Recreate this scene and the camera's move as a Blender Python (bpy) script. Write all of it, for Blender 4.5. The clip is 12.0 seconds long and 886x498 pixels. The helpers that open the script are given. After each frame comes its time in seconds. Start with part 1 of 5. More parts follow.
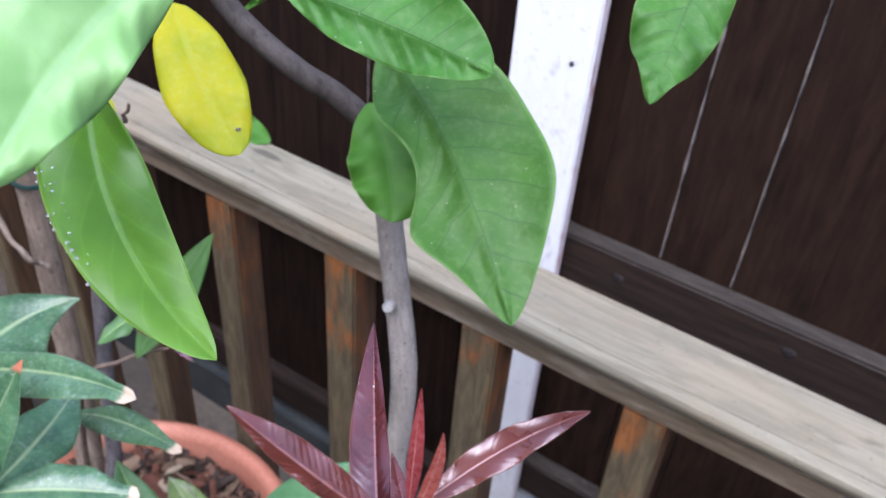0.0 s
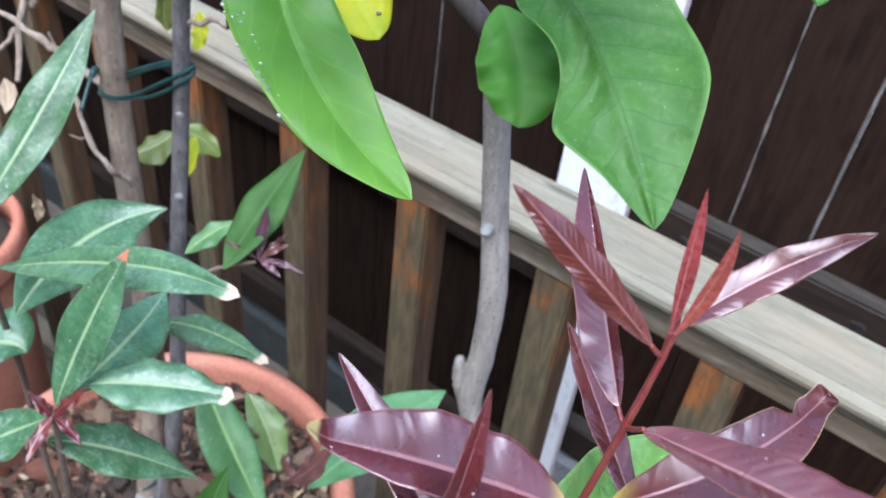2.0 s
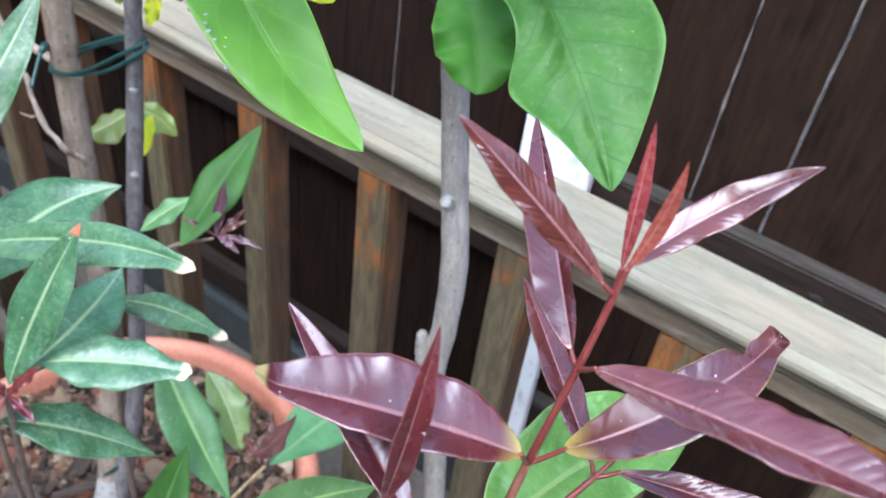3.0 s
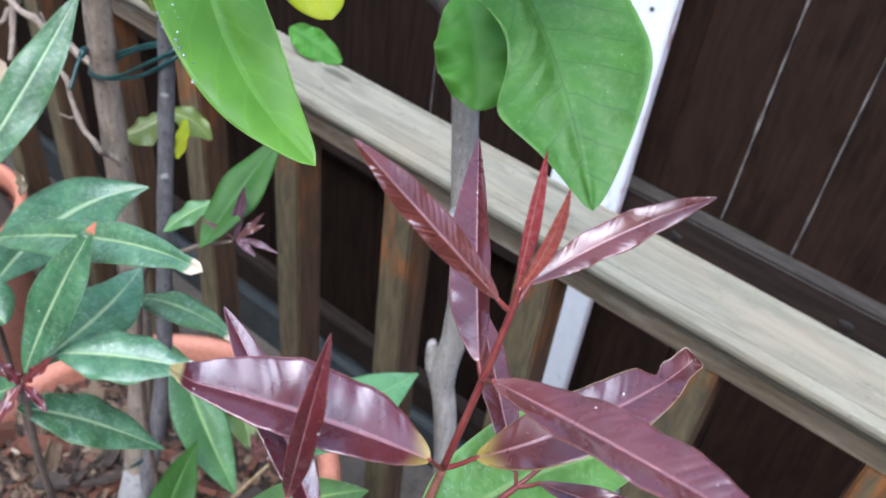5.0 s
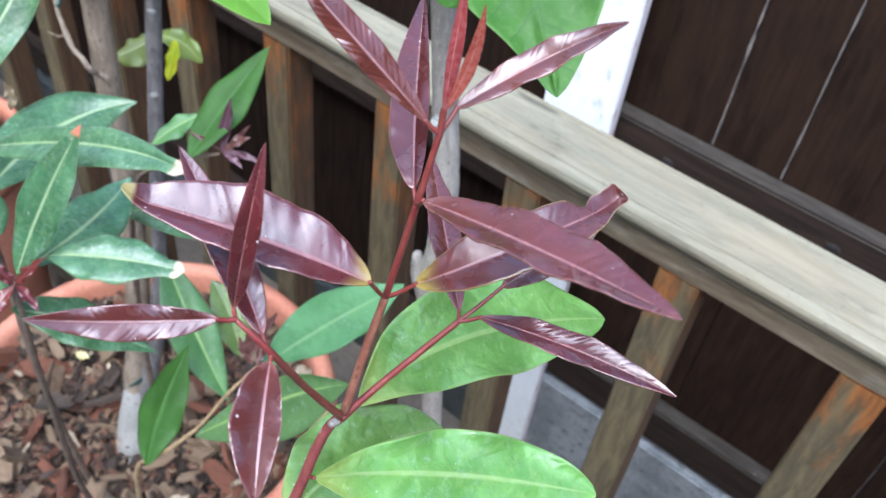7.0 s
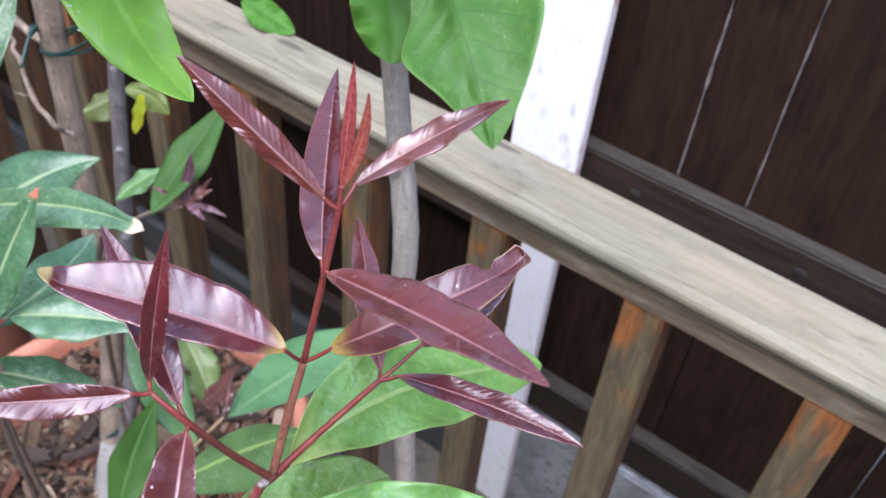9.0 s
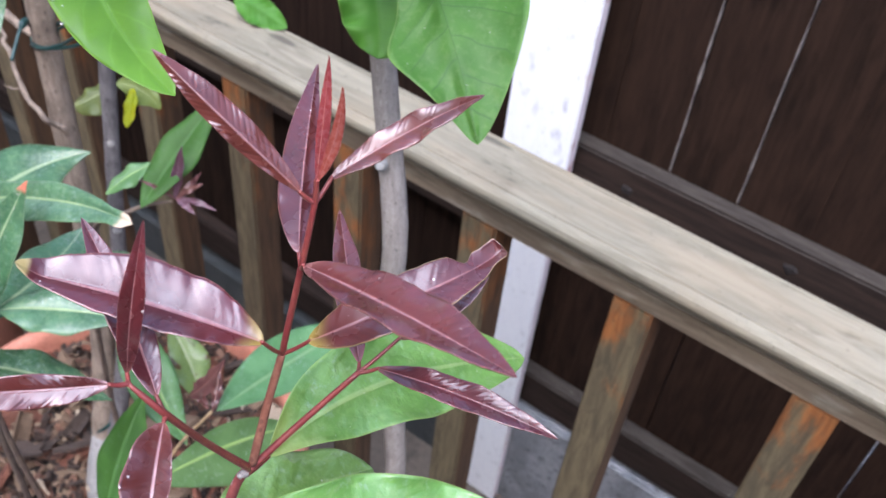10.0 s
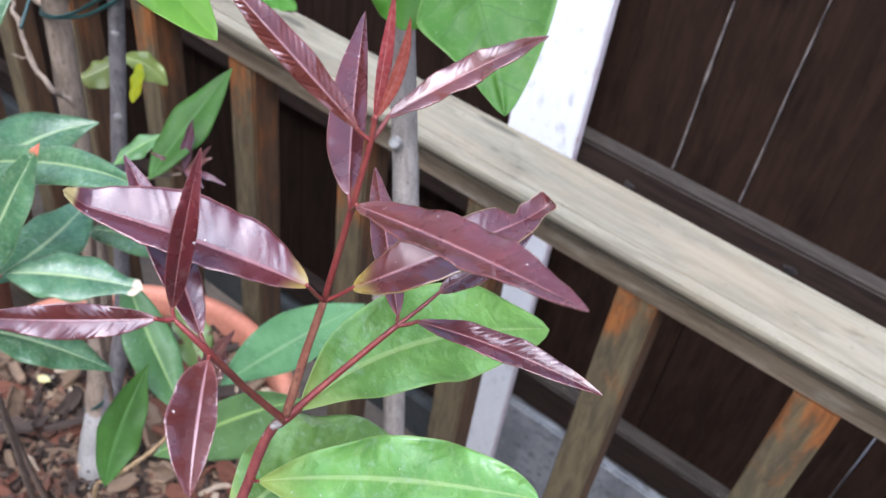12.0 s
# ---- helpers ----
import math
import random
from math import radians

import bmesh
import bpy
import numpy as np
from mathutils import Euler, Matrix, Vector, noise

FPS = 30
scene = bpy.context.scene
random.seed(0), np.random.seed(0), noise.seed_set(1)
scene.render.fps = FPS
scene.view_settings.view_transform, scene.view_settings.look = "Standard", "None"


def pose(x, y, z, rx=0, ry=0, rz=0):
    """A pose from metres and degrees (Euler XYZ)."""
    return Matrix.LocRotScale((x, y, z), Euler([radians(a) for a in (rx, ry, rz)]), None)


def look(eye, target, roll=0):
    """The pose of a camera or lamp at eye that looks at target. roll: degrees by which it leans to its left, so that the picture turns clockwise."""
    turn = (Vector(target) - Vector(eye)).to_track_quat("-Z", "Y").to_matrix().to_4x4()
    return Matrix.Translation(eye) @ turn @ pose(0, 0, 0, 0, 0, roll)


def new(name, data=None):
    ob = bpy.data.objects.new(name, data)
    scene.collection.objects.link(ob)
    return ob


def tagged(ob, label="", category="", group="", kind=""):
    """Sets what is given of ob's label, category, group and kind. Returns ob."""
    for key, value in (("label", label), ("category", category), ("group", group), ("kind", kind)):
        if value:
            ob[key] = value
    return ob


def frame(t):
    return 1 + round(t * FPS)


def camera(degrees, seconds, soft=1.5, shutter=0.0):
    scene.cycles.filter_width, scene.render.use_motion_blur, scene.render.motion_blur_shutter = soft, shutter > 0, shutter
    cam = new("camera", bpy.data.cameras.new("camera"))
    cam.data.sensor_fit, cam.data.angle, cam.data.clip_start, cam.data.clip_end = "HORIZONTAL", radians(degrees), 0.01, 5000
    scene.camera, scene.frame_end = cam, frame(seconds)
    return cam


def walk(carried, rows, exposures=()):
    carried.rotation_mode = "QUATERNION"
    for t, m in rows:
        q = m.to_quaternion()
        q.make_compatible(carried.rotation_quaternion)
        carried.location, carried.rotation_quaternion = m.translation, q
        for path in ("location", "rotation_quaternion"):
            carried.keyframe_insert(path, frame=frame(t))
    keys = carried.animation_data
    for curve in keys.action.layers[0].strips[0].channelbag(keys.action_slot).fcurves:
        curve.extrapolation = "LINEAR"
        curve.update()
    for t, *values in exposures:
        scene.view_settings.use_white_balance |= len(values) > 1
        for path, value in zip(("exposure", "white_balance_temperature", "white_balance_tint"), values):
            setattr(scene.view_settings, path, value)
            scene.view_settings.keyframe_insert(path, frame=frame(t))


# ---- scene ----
cam = camera(52.9, 12.0)
PATH = [
    (0, (0.1180, -0.5077, 1.4851), (-0.2797, 0.1576, 0.8533), 4.69),
    (0.5, (0.1146, -0.5361, 1.4589), (-0.2679, 0.1301, 0.8188), 8.27),
    (1, (0.1126, -0.5526, 1.4540), (-0.2838, 0.1018, 0.8101), 8.94),
    (1.5, (0.1103, -0.5592, 1.4473), (-0.3095, 0.0780, 0.8010), 9.01),
    (2, (0.0925, -0.5406, 1.4511), (-0.3194, 0.0920, 0.7951), 7.00),
    (2.5, (0.1041, -0.5317, 1.4490), (-0.2890, 0.1097, 0.7901), 6.18),
    (3, (0.0973, -0.5412, 1.4438), (-0.2757, 0.1069, 0.7798), 8.31),
    (3.2, (0.0860, -0.5450, 1.4490), (-0.2805, 0.1041, 0.7824), 10.00),
    (4.8, (0.1220, -0.5300, 1.4590), (-0.3029, 0.1073, 0.8162), 7.00),
    (5, (0.1208, -0.5312, 1.4533), (-0.3016, 0.0883, 0.7917), 7.63),
    (5.5, (0.1216, -0.5363, 1.4387), (-0.2843, 0.0632, 0.7489), 8.68),
    (6, (0.1303, -0.5417, 1.4379), (-0.2645, 0.0442, 0.7302), 8.87),
    (6.5, (0.1391, -0.5389, 1.4453), (-0.2545, 0.0454, 0.7357), 8.69),
    (6.7, (0.1430, -0.5410, 1.4450), (-0.2540, 0.0425, 0.7365), 7.90),
    (8.3, (0.1560, -0.5410, 1.4540), (-0.2424, 0.0613, 0.7622), 7.70),
    (8.5, (0.1552, -0.5413, 1.4524), (-0.2468, 0.0612, 0.7630), 7.31),
    (9, (0.1621, -0.5321, 1.4594), (-0.2402, 0.0815, 0.7800), 6.04),
    (9.5, (0.1647, -0.5275, 1.4602), (-0.2307, 0.0880, 0.7784), 6.13),
    (10, (0.1666, -0.5310, 1.4608), (-0.2296, 0.0832, 0.7783), 6.52),
    (10.5, (0.1637, -0.5347, 1.4569), (-0.2379, 0.0780, 0.7762), 6.78),
    (11, (0.1514, -0.5358, 1.4485), (-0.2399, 0.0773, 0.7621), 8.02),
    (11.5, (0.1531, -0.5409, 1.4471), (-0.2331, 0.0754, 0.7607), 8.75),
    (12, (0.1601, -0.5431, 1.4489), (-0.2261, 0.0779, 0.7669), 9.13),
]
cam.data.dof.use_dof, cam.data.dof.focus_distance, cam.data.dof.aperture_fstop = True, 0.23, 32.0
walk(cam, [(t, look(eye, target, roll)) for t, eye, target, roll in PATH], [(0.0, 1.33, 6120, 20), (0.5, 1.38, 6020, 20), (1.0, 1.58, 5940, 10), (1.5, 1.71, 5910, 9), (2.0, 1.57, 5930, 11), (2.5, 1.57, 5950, 9), (3.0, 1.75, 5910, 9), (4.8, 1.42, 5960, 11), (5.4, 1.64, 5940, 9), (6.0, 1.68, 6000, 7), (6.7, 1.68, 6000, 7), (8.3, 1.53, 6250, 17), (10.5, 1.53, 6310, 19), (12.0, 1.53, 6260, 16)])

# world and light: open shade under a bright, thinly clouded sky
world = bpy.data.worlds.new("sky")
scene.world = world
world.use_nodes = True
wn = world.node_tree.nodes
sky = wn.new("ShaderNodeTexSky")
sky.sky_type, sky.sun_disc = "NISHITA", False
sky.sun_elevation, sky.sun_rotation = radians(57), radians(161)
sky.air_density, sky.dust_density, sky.ozone_density = 1.0, 3.0, 1.0
wn["Background"].inputs["Strength"].default_value = 0.15
world.node_tree.links.new(sky.outputs["Color"], wn["Background"].inputs["Color"])
sun = new("sun", bpy.data.lights.new("sun", "SUN"))
sun.data.energy, sun.data.angle, sun.data.color = 2.7, radians(75), (0.78, 0.87, 1.0)
sun.matrix_world = look((0.45, -1.3, 3.0), (0, 0, 0.9))


# ---- materials ----
def nodes_of(name):
    m = bpy.data.materials.new(name)
    m.use_nodes = True
    nt = m.node_tree
    return m, nt, nt.nodes["Principled BSDF"]


class Net:
    """Short hand for wiring a node tree."""

    def __init__(self, nt):
        self.nt = nt

    def add(self, kind, **props):
        n = self.nt.nodes.new(kind)
        for k, v in props.items():
            setattr(n, k, v)
        return n

    def put(self, socket, value):
        if hasattr(value, "is_linked"):
            self.nt.links.new(value, socket)
        elif isinstance(value, tuple) and len(value) == 3 and socket.type == "RGBA":
            socket.default_value = (*value, 1)
        else:
            socket.default_value = value

    def math(self, op, a, b=0.0, c=0.0):
        n = self.add("ShaderNodeMath", operation=op)
        for s, v in zip(n.inputs, (a, b, c)):
            self.put(s, v)
        return n.outputs[0]

    def mix(self, fac, a, b, kind="MIX"):
        n = self.add("ShaderNodeMix", data_type="RGBA", blend_type=kind)
        self.put(n.inputs[0], fac)
        self.put(n.inputs[6], a)
        self.put(n.inputs[7], b)
        return n.outputs[2]

    def ramp(self, x, lo, hi, a=0.0, b=1.0):
        n = self.add("ShaderNodeMapRange", interpolation_type="SMOOTHSTEP")
        for s, v in zip(n.inputs, (x, lo, hi, a, b)):
            self.put(s, v)
        return n.outputs[0]

    def noise(self, vec, scale, detail=4.0, rough=0.55, dist=0.0):
        n = self.add("ShaderNodeTexNoise")
        self.nt.links.new(vec, n.inputs["Vector"])
        for k, v in (("Scale", scale), ("Detail", detail), ("Roughness", rough), ("Distortion", dist)):
            n.inputs[k].default_value = v
        return n.outputs["Fac"]

    def coords(self, stretch=(1, 1, 1), vary=True):
        tc = self.add("ShaderNodeTexCoord")
        mp = self.add("ShaderNodeMapping")
        self.nt.links.new(tc.outputs["Object"], mp.inputs["Vector"])
        mp.inputs["Scale"].default_value = stretch
        if vary:
            oi = self.add("ShaderNodeObjectInfo")
            ml = self.math("MULTIPLY", oi.outputs["Random"], 37.0)
            self.nt.links.new(ml, mp.inputs["Location"])
        return mp.outputs["Vector"]

    def bump(self, bsdf, height, strength, distance):
        n = self.add("ShaderNodeBump")
        n.inputs["Strength"].default_value, n.inputs["Distance"].default_value = strength, distance
        self.nt.links.new(height, n.inputs["Height"])
        self.nt.links.new(n.outputs["Normal"], bsdf.inputs["Normal"])


def wood(name, light, dark, stain, grain=(4, 60, 60), stain_scale=9.0, stain_at=(0.5, 0.68), rough=0.75, relief=0.0012, rise=0.0, tint=None, marks=()):
    """Weathered timber with its grain along the long axis and blotches of a second tone."""
    m, nt, bsdf = nodes_of(name)
    n = Net(nt)
    fine = n.noise(n.coords(grain), 3.0, 6.0, 0.65, 0.6)
    broad = n.noise(n.coords(tuple(math.sqrt(g) for g in grain)), stain_scale, 4.0, 0.6)
    spots = n.noise(n.coords(), 160.0, 2.0)
    if rise:  # old stain survives where the rail above keeps the rain off
        sep = n.add("ShaderNodeSeparateXYZ")
        nt.links.new(n.coords(vary=False), sep.inputs[0])
        broad = n.math("MULTIPLY_ADD", n.math("SUBTRACT", sep.outputs[2], 0.8), rise, broad)
    col = n.mix(n.ramp(fine, 0.32, 0.68), dark, light)
    col = n.mix(n.ramp(broad, *stain_at), col, n.mix(n.ramp(fine, 0.3, 0.7), tuple(0.55 * c for c in stain), stain))
    if tint:
        col = n.mix(n.ramp(n.noise(n.coords((1, 3, 3)), 7.0, 3.0), 0.42, 0.7, 0.0, 0.6), col, tint)
    for x, y, lx, ly in marks:  # single dark water marks on the upper face
        sep = n.add("ShaderNodeSeparateXYZ")
        nt.links.new(n.coords(vary=False), sep.inputs[0])
        dx, dy = n.math("DIVIDE", n.math("SUBTRACT", sep.outputs[0], x), lx), n.math("DIVIDE", n.math("SUBTRACT", sep.outputs[1], y), ly)
        far = n.math("ADD", n.math("MULTIPLY", dx, dx), n.math("MULTIPLY", dy, dy))
        far = n.math("ADD", far, n.math("MULTIPLY", n.math("SUBTRACT", fine, 0.5), 1.6))
        col = n.mix(n.ramp(far, 0.3, 1.1, 0.75, 0.0), col, tuple(0.35 * c for c in dark))
    col = n.mix(n.ramp(spots, 0.62, 0.8, 0.0, 0.5), col, tuple(0.45 * c for c in dark))
    n.put(bsdf.inputs["Base Color"], col)
    n.put(bsdf.inputs["Roughness"], n.ramp(fine, 0.2, 0.8, rough + 0.12, rough - 0.1))
    n.bump(bsdf, n.math("ADD", fine, n.math("MULTIPLY", spots, 0.3)), 0.6, relief)
    return m


def rough_stuff(name, a, b, c, scale, rough=0.9, relief=0.003, grit=0.35):
    m, nt, bsdf = nodes_of(name)
    n = Net(nt)
    co = n.coords()
    big, mid, fine = n.noise(co, scale, 5.0), n.noise(co, scale * 5, 4.0, 0.7), n.noise(co, scale * 28, 3.0)
    col = n.mix(n.ramp(big, 0.35, 0.65), a, b)
    col = n.mix(n.ramp(mid, 0.52, 0.7), col, c)
    n.put(bsdf.inputs["Base Color"], n.mix(n.ramp(fine, 0.3, 0.7, 0.0, grit), col, tuple(0.5 * x for x in a)))
    n.put(bsdf.inputs["Roughness"], rough)
    n.bump(bsdf, n.math("ADD", mid, n.math("MULTIPLY", fine, 0.4)), 0.7, relief)
    return m


def bark(name, pale, mid, dark, grain=(30, 30, 9), spots=170.0, relief=0.0012, fleck=None):
    """Young bark: streaks along the stem, a mottled skin, small dark and pale pores."""
    m, nt, bsdf = nodes_of(name)
    n = Net(nt)
    co = n.coords()
    streak, skin, fine = n.noise(n.coords(grain), 6.0, 5.0, 0.65, 0.5), n.noise(co, 34.0, 4.0, 0.6), n.noise(co, 900.0, 3.0)
    col = n.mix(n.ramp(streak, 0.36, 0.64), mid, pale)
    col = n.mix(n.ramp(skin, 0.5, 0.72, 0.0, 0.6), col, dark)
    pore = n.add("ShaderNodeTexVoronoi", feature="F1")
    nt.links.new(n.coords((1, 1, 0.6)), pore.inputs["Vector"])
    pore.inputs["Scale"].default_value = spots
    pick = n.add("ShaderNodeSeparateColor")
    nt.links.new(pore.outputs["Color"], pick.inputs[0])
    hole = n.math("LESS_THAN", pore.outputs["Distance"], n.math("MULTIPLY", pick.outputs[0], 0.34))
    col = n.mix(n.math("MULTIPLY", hole, 0.5), col, n.mix(n.math("GREATER_THAN", pick.outputs[1], 0.72), tuple(0.5 * c for c in dark), fleck or tuple(1.25 * c for c in pale)))
    n.put(bsdf.inputs["Base Color"], n.mix(n.ramp(fine, 0.35, 0.65, 0.0, 0.3), col, dark))
    bsdf.inputs["Roughness"].default_value = 0.82
    h = n.math("ADD", n.math("MULTIPLY", streak, 1.2), n.math("ADD", skin, n.math("MULTIPLY", hole, -0.35)))
    n.bump(bsdf, n.math("MULTIPLY_ADD", fine, 0.3, h), 0.8, relief)
    return m


def leaf_paint(name, tone, deep, vein, glow=(0.3, 0.5, 0.05), rough=0.32, veins=13.0, specks=0.0, tip=None, foot=None, blotch=None, through_it=0.22, rim=None, wave=0.00004, ribs=0.07, coat=0.45, crumple=1.8, spec=0.75, gloss=0.13, net=0.0, midrib=0.75, soft_veins=0.09, wax=1.5, slant=0.14, quilt=0.0, dots=0.0, mottle=0.0, foot_reach=0.11, uneven=1.7, dot_scale=230.0, rib=1.0, sheen=(1.0, 1.0, 1.0)):
    """Leaf blade: midrib, slanting side veins, margin, dust specks, coloured tip or foot. UV x runs from foot to tip, y across."""
    m, nt, bsdf = nodes_of(name)
    n = Net(nt)
    uv = n.add("ShaderNodeUVMap", uv_map="blade")
    sep = n.add("ShaderNodeSeparateXYZ")
    nt.links.new(uv.outputs["UV"], sep.inputs[0])
    u, v = sep.outputs[0], sep.outputs[1]
    across = n.math("ABSOLUTE", n.math("SUBTRACT", n.math("MULTIPLY", v, 2.0), 1.0))
    wide = n.add("ShaderNodeSeparateXYZ")
    nt.links.new(n.add("ShaderNodeUVMap", uv_map="span").outputs["UV"], wide.inputs[0])
    co = n.coords()
    big, fine = n.noise(co, 55.0, 3.0), n.noise(co, 700.0, 3.0, 0.6)
    wob = n.math("MULTIPLY", n.noise(co, 60.0, 2.0), 0.6)
    half = n.math("MULTIPLY", n.math("GREATER_THAN", v, 0.5), 0.37)  # the veins of the two halves leave the midrib in turn
    ph = n.math("ADD", n.math("MULTIPLY", n.math("SUBTRACT", u, n.math("MULTIPLY", n.math("POWER", wide.outputs[1], 1.25), slant)), veins), n.math("ADD", wob, half))
    saw = n.math("ABSOLUTE", n.math("SUBTRACT", n.math("FRACT", ph), 0.5))
    side = n.math("MULTIPLY", n.ramp(saw, 0.0, soft_veins, 1.0, 0.0), n.ramp(across, 0.7, 0.97, 1.0, 0.15))
    mid = n.ramp(across, n.math("MULTIPLY_ADD", u, -0.03 * rib, 0.045 * rib), n.math("MULTIPLY_ADD", u, -0.06 * rib, 0.11 * rib), 1.0, 0.0)
    col = n.mix(n.ramp(big, 0.3, 0.7), deep, tone)
    oi = n.add("ShaderNodeObjectInfo")
    hsv = n.add("ShaderNodeHueSaturation")
    n.put(hsv.inputs["Hue"], n.ramp(oi.outputs["Random"], 0.0, 1.0, 0.49, 0.51))
    n.put(hsv.inputs["Value"], n.ramp(oi.outputs["Random"], 0.0, 1.0, 0.85, 1.15))
    n.put(hsv.inputs["Color"], col)
    col = hsv.outputs[0]
    if mottle:  # pale flecks between the small veins
        col = n.mix(n.math("MULTIPLY", n.ramp(n.noise(co, 330.0, 4.0, 0.65, 0.3), 0.46, 0.66), mottle), col, n.mix(0.5, col, (0.5, 0.62, 0.3)))
        col = n.mix(n.ramp(n.noise(co, 130.0, 3.0), 0.5, 0.72, 0.0, mottle), col, deep)
    col = n.mix(n.math("MULTIPLY", side, ribs), col, vein)
    if blotch:
        col = n.mix(n.ramp(n.noise(co, 60.0, 2.0), 0.5, 0.56), col, blotch)
    if foot:
        col = n.mix(n.ramp(n.math("MULTIPLY_ADD", across, -0.05, n.math("MULTIPLY_ADD", big, 0.05, u)), -0.01, foot_reach, 0.5, 0.0), col, foot)
    col = n.mix(n.math("MULTIPLY", mid, midrib), col, vein)
    if rim:
        col = n.mix(n.ramp(across, 0.945, 0.99, 0.0, 0.55), col, rim)
    if tip:
        edge = n.math("ADD", u, n.math("MULTIPLY", n.noise(co, 220.0, 2.0), 0.03))
        col = n.mix(n.ramp(edge, 0.935, 0.965), col, tip)
    if specks:
        dust = n.noise(co, 300.0, 3.0, 0.7)
        patch = n.noise(co, 38.0, 2.0)
        col = n.mix(n.math("MULTIPLY", n.ramp(dust, 0.52, 0.72), n.ramp(patch, 0.38, 0.62, 0.0, specks)), col, (0.42, 0.54, 0.47))
    if dots:  # single grains of pale dust
        grain = n.add("ShaderNodeTexVoronoi", feature="F1")
        nt.links.new(co, grain.inputs["Vector"])
        grain.inputs["Scale"].default_value = dot_scale
        pick = n.add("ShaderNodeSeparateColor")
        nt.links.new(grain.outputs["Color"], pick.inputs[0])
        size = n.math("MULTIPLY", n.ramp(pick.outputs[0], 0.45, 1.0), 0.085)
        col = n.mix(n.math("MULTIPLY", n.math("LESS_THAN", grain.outputs["Distance"], size), dots), col, (0.7, 0.64, 0.62))
    n.put(bsdf.inputs["Base Color"], col)
    n.put(bsdf.inputs["Roughness"], n.ramp(fine, 0.2, 0.8, rough - 0.06, rough + 0.1))
    bsdf.inputs["Specular IOR Level"].default_value = spec
    bsdf.inputs["Specular Tint"].default_value = (*sheen, 1.0)
    bsdf.inputs["Coat IOR"].default_value = wax
    bsdf.inputs["Coat Weight"].default_value = coat
    n.put(bsdf.inputs["Coat Roughness"], n.ramp(n.noise(co, 120.0, 3.0), 0.3, 0.7, gloss * 0.8, gloss * 1.35))
    way = n.add("ShaderNodeCombineXYZ")
    n.put(way.inputs[0], n.math("MULTIPLY", ph, 0.9))
    n.put(way.inputs[1], n.math("MULTIPLY", v, 2.2))
    n.put(way.inputs[2], n.math("MULTIPLY", oi.outputs["Random"], 61.0))
    relief = n.math("ADD", n.math("MULTIPLY", n.noise(way.outputs[0], 1.0, 1.0), uneven), n.math("MULTIPLY", fine, 0.2))
    relief = n.math("MULTIPLY", relief, n.ramp(n.noise(co, 75.0, 2.0), 0.42, 0.62, 0.3, 1.0))
    relief = n.math("ADD", relief, n.math("MULTIPLY", n.noise(co, 170.0, 3.0, 0.5, 0.4), crumple))
    relief = n.math("SUBTRACT", relief, n.math("MULTIPLY", mid, 0.25))
    if quilt:  # the blade swells between sunken side veins
        swell = n.math("MULTIPLY", n.ramp(saw, 0.0, 0.42), n.ramp(across, 0.05, 0.3))
        swell = n.math("MULTIPLY", swell, n.ramp(n.noise(way.outputs[0], 0.45, 2.0), 0.38, 0.62, 0.65 if quilt > 1 else 0.1, 1.0))
        relief = n.math("MULTIPLY_ADD", swell, quilt, relief)
    if net:  # finer swellings between the cross veins
        cells = n.add("ShaderNodeTexVoronoi", feature="SMOOTH_F1")
        nt.links.new(co, cells.inputs["Vector"])
        cells.inputs["Scale"].default_value = 190.0
        relief = n.math("SUBTRACT", relief, n.math("MULTIPLY", cells.outputs["Distance"], net))
    n.bump(bsdf, relief, 0.75, wave)
    nt.links.new(bsdf.inputs["Normal"].links[0].from_socket, bsdf.inputs["Coat Normal"])
    tr = n.add("ShaderNodeBsdfTranslucent")
    n.put(tr.inputs["Color"], n.mix(0.5, col, glow))
    mx = n.add("ShaderNodeMixShader")
    mx.inputs[0].default_value = through_it
    nt.links.new(bsdf.outputs[0], mx.inputs[1])
    nt.links.new(tr.outputs[0], mx.inputs[2])
    nt.links.new(mx.outputs[0], nt.nodes["Material Output"].inputs["Surface"])
    return m


PINK, YEL = (0.42, 0.2, 0.19), (0.58, 0.5, 0.1)
RED, RED_DEEP = (0.118, 0.0225, 0.018), (0.07, 0.012, 0.0105)


def maroon_paint(name, tip=None, foot=(0.3, 0.12, 0.1), rim=(0.32, 0.14, 0.12), reach=0.11):
    return leaf_paint(name, RED, RED_DEEP, PINK, (0.5, 0.03, 0.03), 0.45, 23, 0.04, tip, foot, None, 0.1, rim, wave=0.00034, coat=1.0, crumple=0.25, gloss=0.24, midrib=0.5, spec=0.3, wax=1.82, slant=0.1, quilt=0.2, dots=0.8, ribs=0.03, uneven=0.4, foot_reach=reach, dot_scale=300.0, sheen=(0.82, 0.72, 1.0))


